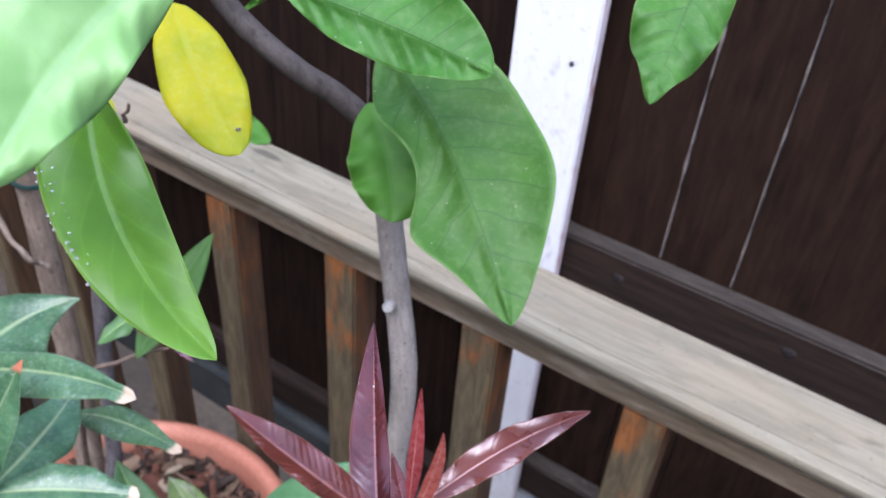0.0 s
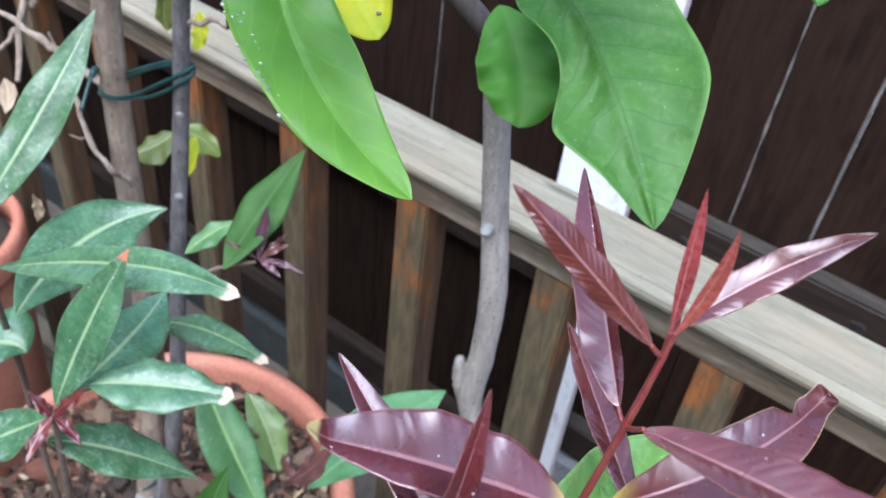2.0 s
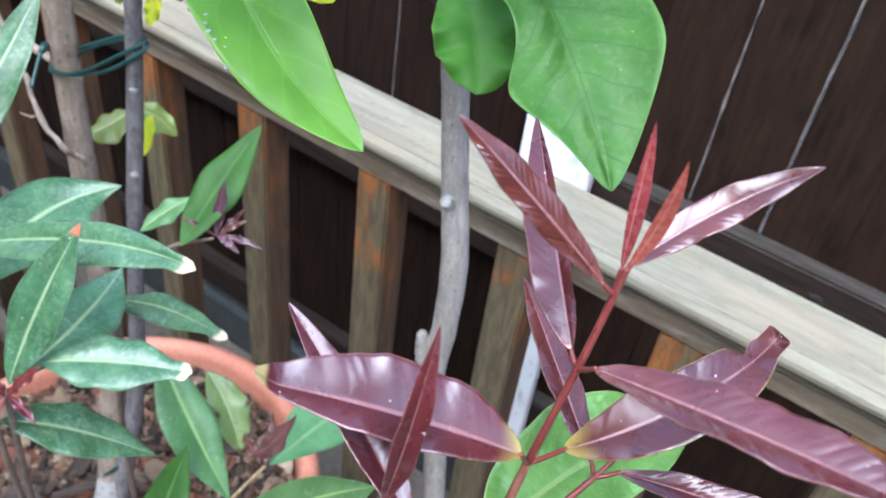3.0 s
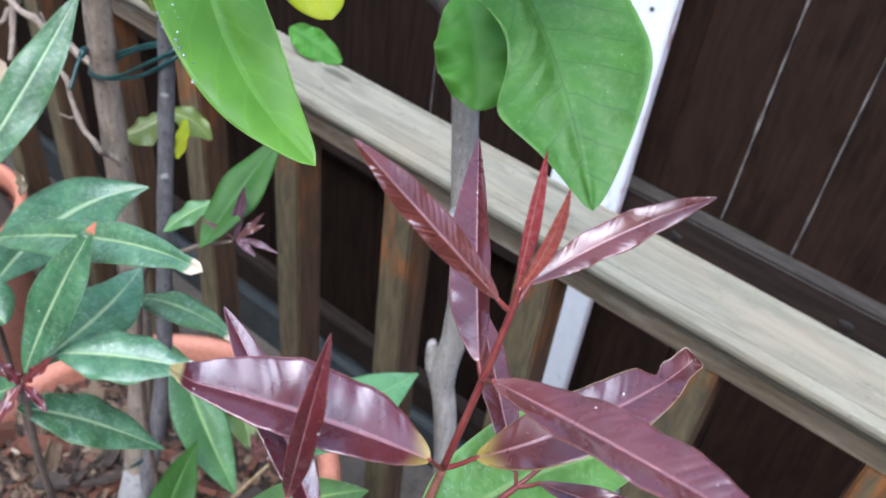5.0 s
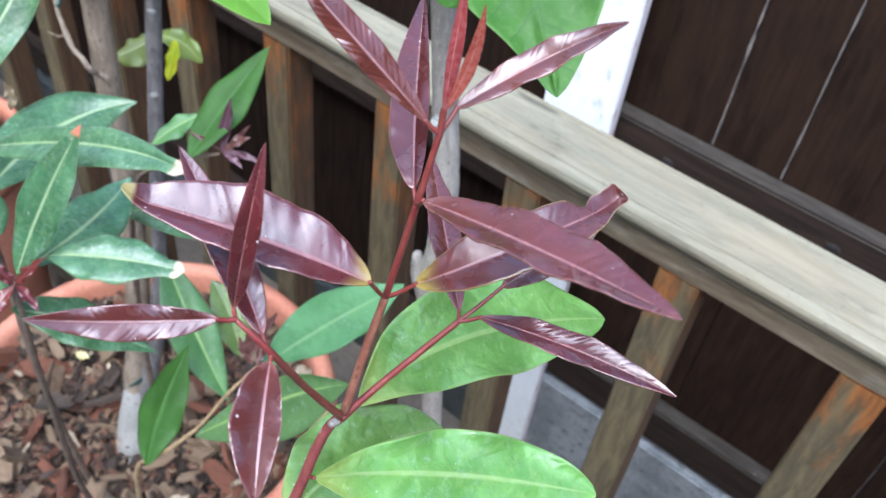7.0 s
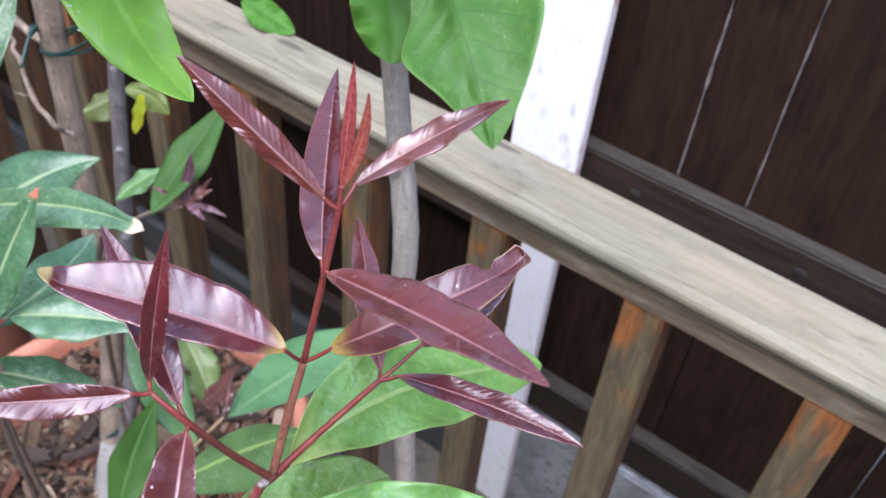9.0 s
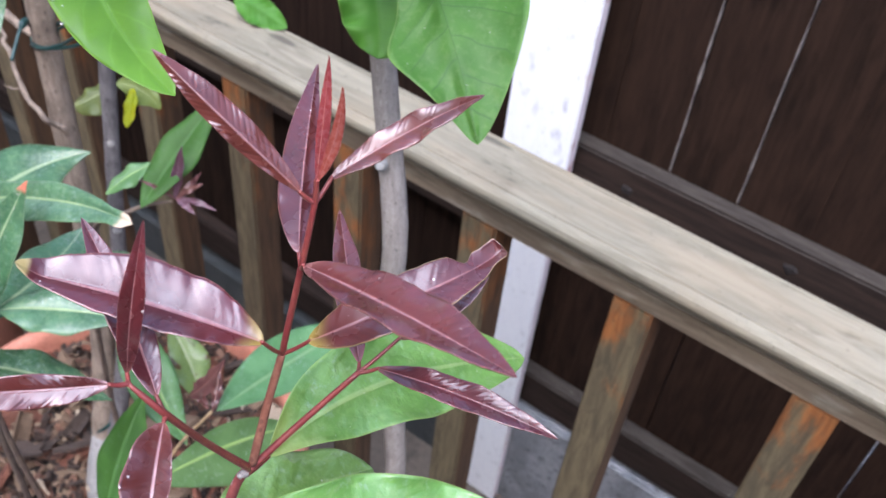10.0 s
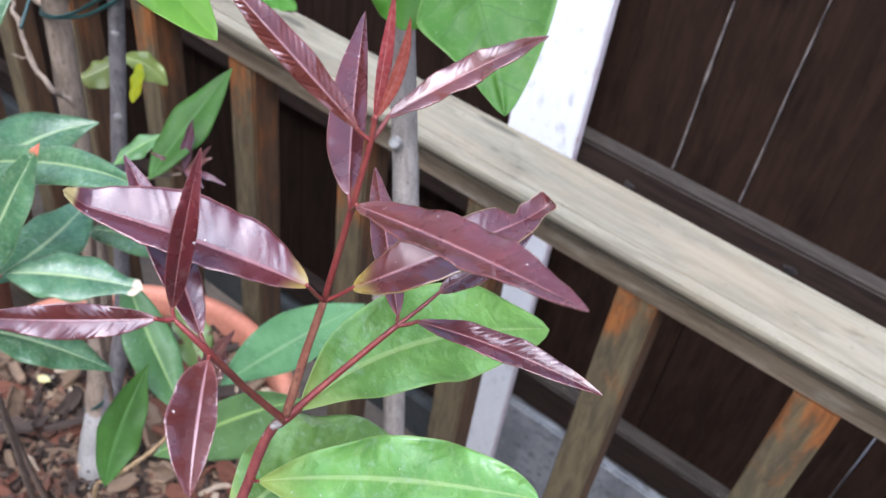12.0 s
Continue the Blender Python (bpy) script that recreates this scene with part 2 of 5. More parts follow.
BLADE = {
    "maroon": maroon_paint("maroon_leaf"),
    "maroon_tip": maroon_paint("maroon_leaf_yellow_foot", (0.42, 0.34, 0.14), YEL, reach=0.13),
    "maroon_curled": maroon_paint("maroon_leaf_torn", None, YEL, (0.5, 0.36, 0.16), 0.15),
    "young": leaf_paint("young_red_leaf", (0.32, 0.075, 0.06), (0.24, 0.05, 0.042), (0.5, 0.22, 0.18), (0.8, 0.1, 0.05), 0.25, 20, 0, None, None, None, 0.25),
    "green": leaf_paint("green_leaf", (0.18, 0.375, 0.085), (0.108, 0.255, 0.05), (0.4, 0.52, 0.2), (0.3, 0.6, 0.1), 0.34, 11, 0.3, None, (0.5, 0.52, 0.13), None, 0.2, (0.3, 0.45, 0.13), wave=0.0006, midrib=0.45, coat=1.0, gloss=0.16, crumple=2.0, mottle=0.3, quilt=0.3, net=0.5, dots=0.5, slant=0.3, ribs=0.06, uneven=0.6, foot_reach=0.24),
    "oldleaf": leaf_paint("old_leaf", (0.062, 0.17, 0.075), (0.035, 0.108, 0.048), (0.34, 0.44, 0.24), (0.15, 0.4, 0.08), 0.36, 22, 0.4, None, None, None, 0.15, (0.2, 0.32, 0.16), coat=0.55, spec=0.5, gloss=0.26, wave=0.0002, mottle=0.25, quilt=0.3, dots=0.6, dot_scale=120.0),
    "tipped": leaf_paint("scorched_tip_leaf", (0.08, 0.185, 0.085), (0.045, 0.12, 0.055), (0.34, 0.44, 0.22), (0.15, 0.4, 0.08), 0.36, 22, 0.4, (0.6, 0.47, 0.34), None, None, 0.15, (0.2, 0.32, 0.16), coat=0.55, spec=0.5, gloss=0.26, wave=0.0002, mottle=0.25, quilt=0.3, dots=0.6, dot_scale=120.0),
    "freshleaf": leaf_paint("fresh_leaf", (0.115, 0.235, 0.085), (0.075, 0.165, 0.058), (0.3, 0.45, 0.14), (0.3, 0.6, 0.05), 0.38, 18, 0.3, coat=0.0, spec=0.45),
    "glazed": leaf_paint("glazed_leaf", (0.115, 0.255, 0.105), (0.08, 0.195, 0.075), (0.28, 0.42, 0.2), (0.3, 0.6, 0.05), 0.38, 14, 0.35, coat=0.5, gloss=0.3, spec=0.45, uneven=0.4, slant=0.2, midrib=0.5, dots=0.4),
    "oldleaf_rust": leaf_paint("rust_tipped_leaf", (0.062, 0.17, 0.075), (0.035, 0.108, 0.048), (0.34, 0.44, 0.24), (0.15, 0.4, 0.08), 0.36, 22, 0.4, (0.55, 0.17, 0.1), None, None, 0.15, (0.2, 0.32, 0.16), coat=0.55, spec=0.5, gloss=0.26, wave=0.0002, mottle=0.25, quilt=0.3, dots=0.6, dot_scale=120.0),
    # copy of the fresh leaf with its backlit darkness put into the colour
    "darkleaf": leaf_paint("backlit_fresh_leaf", (0.055, 0.16, 0.032), (0.038, 0.115, 0.022), (0.09, 0.2, 0.06), (0.2, 0.5, 0.04), 0.45, 18, 0.1, coat=0.0, spec=0.2, through_it=0.3, midrib=0.35),
    "dullleaf": leaf_paint("blotched_leaf", (0.22, 0.3, 0.1), (0.15, 0.22, 0.07), (0.35, 0.4, 0.2), (0.3, 0.5, 0.1), 0.3, 14, 0.3, None, None, (0.09, 0.045, 0.02), coat=0.12, spec=0.5),
    "petal": leaf_paint("pale_petal", (0.75, 0.72, 0.4), (0.7, 0.62, 0.15), (0.75, 0.7, 0.4), (0.8, 0.7, 0.2), 0.5, 6, 0),
    "dry": leaf_paint("dry_leaf", (0.5, 0.4, 0.26), (0.38, 0.28, 0.17), (0.55, 0.46, 0.32), (0.6, 0.45, 0.2), 0.6, 9, 0, None, None, None, 0.2, None, 0.0003, 0.1, 0.0),
    "violet": leaf_paint("violet_leaf", (0.13, 0.06, 0.085), (0.075, 0.028, 0.038), (0.28, 0.16, 0.2), (0.5, 0.2, 0.2), 0.3, 16),
    "youngdark": leaf_paint("dark_bud_leaf", (0.13, 0.05, 0.045), (0.08, 0.03, 0.03), (0.25, 0.12, 0.1), (0.5, 0.1, 0.05), 0.35, 12),
    "youngred": leaf_paint("red_bud_leaf", (0.16, 0.025, 0.025), (0.1, 0.015, 0.02), (0.3, 0.1, 0.08), (0.6, 0.05, 0.04), 0.35, 14),
    "palegreen": leaf_paint("pale_leaf", (0.19, 0.24, 0.05), (0.13, 0.18, 0.035), (0.4, 0.45, 0.2), (0.5, 0.6, 0.1), 0.45, 7, 0, None, None, None, 0.3, uneven=0.3, coat=0.1, mottle=0.2),
    "magnolia": leaf_paint("broad_leaf", (0.062, 0.2, 0.029), (0.044, 0.157, 0.022), (0.035, 0.105, 0.02), (0.25, 0.6, 0.05), 0.5, 9, 0.0, None, None, None, 0.3, (0.2, 0.36, 0.1), 0.0008, 0.95, 0.0, 0.15, 0.35, gloss=0.33, net=0.3, midrib=0.5, soft_veins=0.05, slant=0.17, quilt=1.2, uneven=0.0, rib=0.3, mottle=0.14, dots=0.35),
    "magnolia_back": leaf_paint("smooth_broad_leaf", (0.075, 0.215, 0.028), (0.054, 0.168, 0.02), (0.05, 0.13, 0.02), (0.25, 0.6, 0.05), 0.5, 8, 0.0, None, None, None, 0.3, (0.22, 0.38, 0.1), 0.0004, 0.2, 0.0, 0.2, 0.25, midrib=0.3, uneven=0.2, slant=0.17, quilt=0.8, rib=0.4),
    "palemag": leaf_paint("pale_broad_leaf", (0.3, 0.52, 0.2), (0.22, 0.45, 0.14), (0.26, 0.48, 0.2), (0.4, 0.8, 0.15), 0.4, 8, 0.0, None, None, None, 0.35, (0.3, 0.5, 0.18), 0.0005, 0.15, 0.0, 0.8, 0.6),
    "lime": leaf_paint("lime_leaf", (0.105, 0.265, 0.024), (0.07, 0.2, 0.017), (0.2, 0.42, 0.06), (0.5, 0.9, 0.05), 0.36, 8, 0.0, None, None, None, 0.27, (0.25, 0.42, 0.09), 0.0006, 0.15, 0.25, 0.3, 0.35, gloss=0.34, midrib=0.1, quilt=0.35, slant=0.27, uneven=0.5, rib=0.6),
    "yellow": leaf_paint("yellow_leaf", (0.46, 0.46, 0.012), (0.3, 0.39, 0.015), (0.33, 0.4, 0.05), (0.9, 0.85, 0.03), 0.5, 7, 0, None, None, None, 0.4, None, 0.0004, 0.2, 0.0, 0.3, spec=0.2, slant=0.22, midrib=0.35, mottle=0.2, quilt=0.6),
}
RAIL = wood("weathered_rail", (0.255, 0.24, 0.178), (0.17, 0.156, 0.113), (0.095, 0.082, 0.058), (3, 26, 26), 13.0, (0.56, 0.8), tint=(0.26, 0.215, 0.145), marks=((-0.12, 0.015, 0.022, 0.006), (0.133, 0.024, 0.03, 0.005)))
PICKET = wood("orange_stained_picket", (0.14, 0.112, 0.06), (0.07, 0.057, 0.032), (0.31, 0.115, 0.03), (40, 40, 6), 6.0, (0.56, 0.76), 0.75, 0.0012, 1.7)
PICKET_SIDE = wood("darker_brown_picket_side", (0.105, 0.056, 0.026), (0.05, 0.028, 0.015), (0.2, 0.078, 0.023), (40, 40, 3), 9.0, (0.5, 0.72), 0.75, 0.0012, 1.2)
BOARD = wood("dark_stained_board", (0.0255, 0.0138, 0.0088), (0.017, 0.0091, 0.0058), (0.016, 0.0087, 0.0057), (30, 30, 3), 8.0, (0.45, 0.7), 0.75, 0.0006)
# left panel's boards: the shade behind the railing is mixed into their stain
BOARD_SHADED = wood("shaded_stained_board", (0.0195, 0.0108, 0.007), (0.01, 0.0054, 0.0036), (0.0125, 0.0068, 0.0045), (30, 30, 2), 8.0, (0.45, 0.7), 0.75, 0.0008)
BOARD_SHADED.node_tree.nodes["Principled BSDF"].inputs["Specular IOR Level"].default_value = 0.12
BOARD.node_tree.nodes["Principled BSDF"].inputs["Specular IOR Level"].default_value = 0.12
CROSS = wood("dark_weathered_rail", (0.027, 0.0165, 0.0118), (0.012, 0.0072, 0.0052), (0.048, 0.035, 0.027), (3, 40, 40), 14.0, (0.64, 0.85), 0.8)
# weathered grey specks on a top face lightened in colour as if lit
CROSS_TOP = wood("lit_greyed_rail_top", (0.038, 0.031, 0.024), (0.019, 0.0145, 0.011), (0.26, 0.24, 0.21), (6, 40, 40), 34.0, (0.66, 0.74), 0.85)
# brown stain, also darkened in colour for the shadow under the moulding
UNDER = wood("shadowed_stained_fillet", (0.2, 0.16, 0.11), (0.11, 0.085, 0.055), (0.3, 0.27, 0.21), (3, 30, 30), 12.0, (0.5, 0.72))
CROSS.node_tree.nodes["Principled BSDF"].inputs["Specular IOR Level"].default_value = 0.25
WHITE = wood("white_painted_timber", (0.77, 0.81, 0.84), (0.73, 0.77, 0.81), (0.58, 0.61, 0.65), (40, 40, 12), 9.0, (0.58, 0.8), 0.5, 0.0002)
# right side of the white board: shade put into the paint, plus reddish blotches
WHITE_EDGE = wood("shaded_blotched_white_edge", (0.62, 0.57, 0.6), (0.5, 0.45, 0.49), (0.46, 0.26, 0.25), (50, 50, 6), 12.0, (0.56, 0.7), 0.6, 0.0004)
STONE = rough_stuff("grey_concrete", (0.17, 0.185, 0.2), (0.3, 0.32, 0.34), (0.09, 0.097, 0.105), 16.0, 0.9, 0.006, 0.5)
# left panel's foot board: shade from pot and plants put into the colour
FOOT_SHADED = rough_stuff("shaded_green_board", (0.036, 0.044, 0.046), (0.055, 0.064, 0.065), (0.022, 0.027, 0.027), 14.0)
WALL_UNSEEN = rough_stuff("unseen_wall_render", (0.16, 0.118, 0.092), (0.19, 0.14, 0.11), (0.13, 0.096, 0.076), 3.0)
DROP, _, drop_bsdf = nodes_of("water_drop")
for socket, value in (("Base Color", (1, 1, 1, 1)), ("Roughness", 0.03), ("IOR", 1.33), ("Transmission Weight", 0.85)):
    drop_bsdf.inputs[socket].default_value = value
KNOT = rough_stuff("dark_knot", (0.012, 0.009, 0.008), (0.022, 0.016, 0.014), (0.008, 0.006, 0.005), 90.0)
SEAM_PALE = rough_stuff("pale_seam", (0.15, 0.13, 0.115), (0.25, 0.22, 0.2), (0.07, 0.06, 0.05), 60.0, 0.8, 0.0004)
PALE = rough_stuff("pale_paving", (0.55, 0.53, 0.5), (0.62, 0.6, 0.57), (0.48, 0.46, 0.44), 4.0)
SOIL = rough_stuff("dark_soil", (0.03, 0.021, 0.015), (0.055, 0.037, 0.025), (0.018, 0.013, 0.01), 12.0)
EARTH = rough_stuff("bare_ground", (0.09, 0.075, 0.06), (0.14, 0.115, 0.09), (0.06, 0.05, 0.04), 3.0)
CLAY = rough_stuff("terracotta", (0.5, 0.19, 0.12), (0.56, 0.24, 0.16), (0.42, 0.15, 0.09), 7.0, 0.7, 0.0006)
BARK = bark("grey_bark", (0.43, 0.39, 0.35), (0.31, 0.278, 0.248), (0.135, 0.117, 0.102), (34, 34, 7), 330.0, 0.0024)
BARK_PALE = bark("brown_bark", (0.32, 0.255, 0.195), (0.21, 0.162, 0.12), (0.11, 0.082, 0.06), (24, 24, 6), 210.0, 0.002)
BARK_WHITE = rough_stuff("pale_bark", (0.29, 0.285, 0.265), (0.37, 0.36, 0.34), (0.2, 0.185, 0.17), 30.0, 0.85, 0.001)
BARK_DARK = bark("dark_bark", (0.085, 0.073, 0.066), (0.05, 0.042, 0.038), (0.027, 0.022, 0.02), (30, 30, 9), 210.0)
BARK_MID = bark("slate_bark", (0.21, 0.197, 0.195), (0.125, 0.116, 0.116), (0.065, 0.06, 0.06), (30, 30, 8), 260.0)
TWIG = bark("reddish_twig", (0.27, 0.115, 0.07), (0.2, 0.068, 0.04), (0.12, 0.038, 0.025), (60, 60, 20), 420.0, 0.0003)
TWIG_RED = rough_stuff("crimson_stalk", (0.19, 0.032, 0.031), (0.24, 0.058, 0.045), (0.14, 0.024, 0.025), 160.0, 0.35, 0.0002)
TWIG_BROWN = rough_stuff("brown_twig", (0.14, 0.1, 0.08), (0.2, 0.15, 0.11), (0.09, 0.065, 0.05), 90.0, 0.8, 0.0005)
TWIG_LOW = bark("crimson_flecked_stem", (0.3, 0.075, 0.062), (0.22, 0.042, 0.042), (0.13, 0.026, 0.028), (60, 60, 20), 300.0, 0.0004, (0.55, 0.42, 0.38))
STRAW = bark("tan_twig", (0.36, 0.26, 0.14), (0.26, 0.17, 0.085), (0.14, 0.085, 0.045), (60, 60, 16), 300.0, 0.0006)
GREENWIRE = rough_stuff("green_wire", (0.008, 0.045, 0.042), (0.012, 0.06, 0.055), (0.006, 0.03, 0.03), 60.0, 0.4, 0.0002)


# ---- builders ----
def thing(name, at, label, category, group="", kind=""):
    ob = new(name)
    ob.empty_display_size = 0.02
    ob.location = at
    return tagged(ob, label, category, group, kind)


def world_of(ob):
    v = Vector((0, 0, 0))
    while ob:
        v += Vector(ob.location)
        ob = ob.parent
    return v


def part(name, bm, mat, parent, label="", smooth=True):
    """Links a bmesh, built in world places, as one mesh under its parent."""
    off = world_of(parent)
    bmesh.ops.translate(bm, verts=bm.verts, vec=-off)
    for f in bm.faces:
        f.smooth = smooth
    me = bpy.data.meshes.new(name)
    bm.to_mesh(me)
    bm.free()
    me.materials.append(mat)
    ob = new(name, me)
    ob.parent = parent
    if label:
        ob["label"] = label
    return ob


def tube(path, radii, sides=10, wobble=0.0, seed=0):
    """A tapered, closed tube through the points of path, smoothed, with a slightly uneven skin."""
    rng = random.Random(seed)
    pts, rad = [], []
    n = len(path)
    P = [Vector(p) for p in path]
    for i in range(n - 1):
        p0, p1, p2, p3 = P[max(i - 1, 0)], P[i], P[i + 1], P[min(i + 2, n - 1)]
        steps = 6
        for k in range(steps + (i == n - 2)):
            t = k / steps
            pts.append(0.5 * (2 * p1 + (p2 - p0) * t + (2 * p0 - 5 * p1 + 4 * p2 - p3) * t * t + (3 * p1 - p0 - 3 * p2 + p3) * t ** 3))
            rad.append(radii[i] * (1 - t) + radii[i + 1] * t)
    bm = bmesh.new()
    rings = []
    ref = Vector((0.31, 0.85, 0.42)).normalized()
    for i, p in enumerate(pts):
        d = (pts[min(i + 1, len(pts) - 1)] - pts[max(i - 1, 0)]).normalized()
        a = d.cross(ref).normalized()
        b = d.cross(a)
        rings.append([bm.verts.new(p + (a * math.cos(2 * math.pi * k / sides) + b * math.sin(2 * math.pi * k / sides)) * rad[i] * (1 + wobble * rng.uniform(-1, 1))) for k in range(sides)])
    for r, s in zip(rings, rings[1:]):
        for k in range(sides):
            bm.faces.new((r[k], r[(k + 1) % sides], s[(k + 1) % sides], s[k]))
    bm.faces.new(rings[0][::-1])
    bm.faces.new(rings[-1])
    bmesh.ops.recalc_face_normals(bm, faces=bm.faces)
    return bm


def bar(x0, x1, y0, y1, z0, z1, bevel=0.002):
    """A squared timber or block with softened edges."""
    bm = bmesh.new()
    bmesh.ops.create_cube(bm, size=1.0, matrix=Matrix.Translation(((x0 + x1) / 2, (y0 + y1) / 2, (z0 + z1) / 2)) @ Matrix.Diagonal((x1 - x0, y1 - y0, z1 - z0, 1)))
    if bevel:
        bmesh.ops.bevel(bm, geom=bm.edges[:], offset=bevel, segments=2, affect="EDGES")
    return bm


SHAPE = {  # where along the blade it is widest, how full its outline is, vein ripple, edge wave
    "maroon": (0.92, 0.68, 0.00003, 0.0005), "young": (0.85, 0.9, 0.0001, 0.0), "green": (1.32, 0.62, 0.00008, 0.0022),
    "magnolia": (1.0, 0.62, 0.00025, 0.004), "palemag": (1.0, 0.6, 0.0003, 0.004), "lime": (1.05, 0.62, 0.0002, 0.002), "yellow": (1.0, 0.52, 0.0002, 0.002),
    "palegreen": (1.0, 0.6, 0.0001, 0.002), "shrub": (1.0, 0.85, 0.00006, 0.0015),
}
leaf_count = 0
GRID, LEAF_OF = {}, {}


def leaf(plant, kind, foot, middle, end, side_a, side_b, turn=(0, 0), grow=1.0):
    """One leaf blade with thickness: its midrib bends through middle; side_a and side_b reach from there to its two margins, turned about the midrib by some degrees."""
    global leaf_count
    leaf_count += 1
    rng = random.Random(leaf_count)
    style = kind.split("_")[0]
    full, power, ripple, wave = SHAPE.get(style, SHAPE["shrub"])
    B, M, T, sa, sb = (Vector(v) for v in (foot, middle, end, side_a, side_b))
    sa, sb = (Matrix.Rotation(radians(a), 3, (T - B).normalized()) @ v * grow for a, v in zip(turn, (sa, sb)))
    C = 2 * M - (B + T) / 2
    nu, nv = (60, 10) if style in ("magnolia", "lime", "green", "palemag", "maroon") else (34, 7)
    ph, fq = rng.uniform(0, 6), rng.uniform(2.2, 3.6)
    peak = math.sin(math.pi * 0.5 ** full) ** power

    def at(u):
        p = B * (1 - u) ** 2 + C * 2 * u * (1 - u) + T * u * u
        d = ((C - B) * (1 - u) + (T - C) * u).normalized()
        return p, d

    face = (sa.normalized().cross(sb.normalized()))
    axis = (T - B).normalized()
    up = (sa.normalized() + sb.normalized())
    up = (up - axis * up.dot(axis))
    flat = sa.cross(axis).normalized()
    if up.length < 0.15:
        up = flat
    up = up.normalized()
    size = (sa.length + sb.length) / 2
    cup = 0.05 if style == "maroon" else 0.10
    rows = []
    for i in range(nu + 1):
        u = i / nu
        p, d = at(u)
        w = (max(math.sin(math.pi * u ** full), 0.0) ** power) / peak
        if style in ("maroon", "shrub") or style not in SHAPE:
            w *= 1.0 - 0.3 * (max(0.0, u - 0.55) / 0.45) ** 2
        w *= 1 + 0.025 * math.sin(fq * 5.3 * u + 2 * ph) * math.sin(math.pi * u)
        w = max(w, 0.012)
        if style == "tipped" and u > 0.85:
            w = max(w, 0.36 * min(1.0, (1.0 - u) / 0.04) ** 0.5)
        if kind.endswith("curled") and u > 0.78:
            w = max(w, 0.42 * min(1.0, (1.0 - u) / 0.025) ** 0.5)
            p = p + up * (u - 0.78) ** 2 * 0.05 - d * (u - 0.78) ** 2 * 0.1
        if kind.endswith("tip") and u > 0.88:
            w = max(w, 0.17 * min(1.0, (1.0 - u) / 0.04) ** 0.5)
            p = p + up * (u - 0.88) * 0.03 - d * (u - 0.88) ** 2 * 0.1
        row = []
        for j in range(-nv, nv + 1):
            s = abs(j) / nv
            side = sa if j < 0 else sb
            side = side - d * side.dot(d)
            nrm = up
            ws = w
            if kind == "magnolia_fold" and j > 0:  # this margin swings in and out again
                ws = w * (1 - 0.42 * math.exp(-((u - 0.46) / 0.17) ** 2) + 0.2 * math.exp(-((u - 0.72) / 0.13) ** 2))
            if kind == "magnolia_point" and u > 0.55:
                ws *= 1 - 0.55 * ((u - 0.55) / 0.45) ** 1.2
            if kind == "magnolia_fold" and u > 0.68:
                ws *= 1 - 0.4 * ((u - 0.68) / 0.32) ** 1.3
            q = p + side * (ws * s)
            q = q + nrm * size * w * (cup * math.sin(math.pi * s))
            q = q + nrm * ripple * math.cos(2 * math.pi * (u - 0.14 * s) * 9) * math.sin(math.pi * min(s, 0.8)) * w
            q = q + nrm * wave * s * s * math.sin(fq * 2 * math.pi * u + ph + (1.3 if j < 0 else 0)) * w
            if style == "maroon":  # the margins pucker between the side veins
                turn_by = ph + (2.1 if j < 0 else 0)
                q = q + nrm * size * 0.035 * s ** 1.6 * w * (0.6 * math.sin(2 * math.pi * 7.3 * (u - 0.05 * s) + turn_by) + 0.5 * math.sin(2 * math.pi * 11.9 * (u - 0.05 * s) + 2 * turn_by))
            if kind == "lime" and j > 0:  # this half stands up and curls over towards the foot
                lift = math.exp(-((u - 0.3) / 0.17) ** 2)
                q = q + nrm * size * (0.15 + 0.75 * lift) * s * s * w - side * (0.72 * lift * s * s * w)
            if kind.endswith("curled") and 0.74 < u < 0.84 and j < 0:
                q = q - side * w * s * 0.6 * (1 - abs(u - 0.79) / 0.05)
            if kind.endswith("curled") and u > 0.8:
                q = q + nrm * size * s * s * 0.28 * min(1.0, (u - 0.8) / 0.1)
            row.append((q, u, 0.5 + 0.5 * j / nv, s * w))
        rows.append(row)
    GRID.setdefault(kind, [[cell[0] for cell in row] for row in rows])
    bm = bmesh.new()
    for name in ("blade", "span"):
        bm.loops.layers.uv.new(name)
    lay, span = bm.loops.layers.uv["blade"], bm.loops.layers.uv["span"]
    thick = 0.00035 if size < 0.02 else 0.0005

    def skin(shift):
        return [[(bm.verts.new(q - up * shift * (1 if 0 < i < nu else 0.3)), u, v, far) for q, u, v, far in row] for i, row in enumerate(rows)]

    top, bottom = skin(0.0), skin(thick)

    def quad(c):
        f = bm.faces.new([x[0] for x in c])
        for lp, x in zip(f.loops, c):
            lp[lay].uv = (x[1], x[2])
            lp[span].uv = (x[1], x[3])

    m = 2 * nv
    for i in range(nu):
        for j in range(m):
            quad((top[i][j], top[i][j + 1], top[i + 1][j + 1], top[i + 1][j]))
            quad((bottom[i][j], bottom[i + 1][j], bottom[i + 1][j + 1], bottom[i][j + 1]))
        quad((top[i][0], top[i + 1][0], bottom[i + 1][0], bottom[i][0]))
        quad((top[i][m], bottom[i][m], bottom[i + 1][m], top[i + 1][m]))
    ob = part("leaf", bm, BLADE.get(kind) or BLADE[style], plant, LEAF_LABEL.get(kind, ""))
    LEAF_OF.setdefault(kind, ob)
    return ob


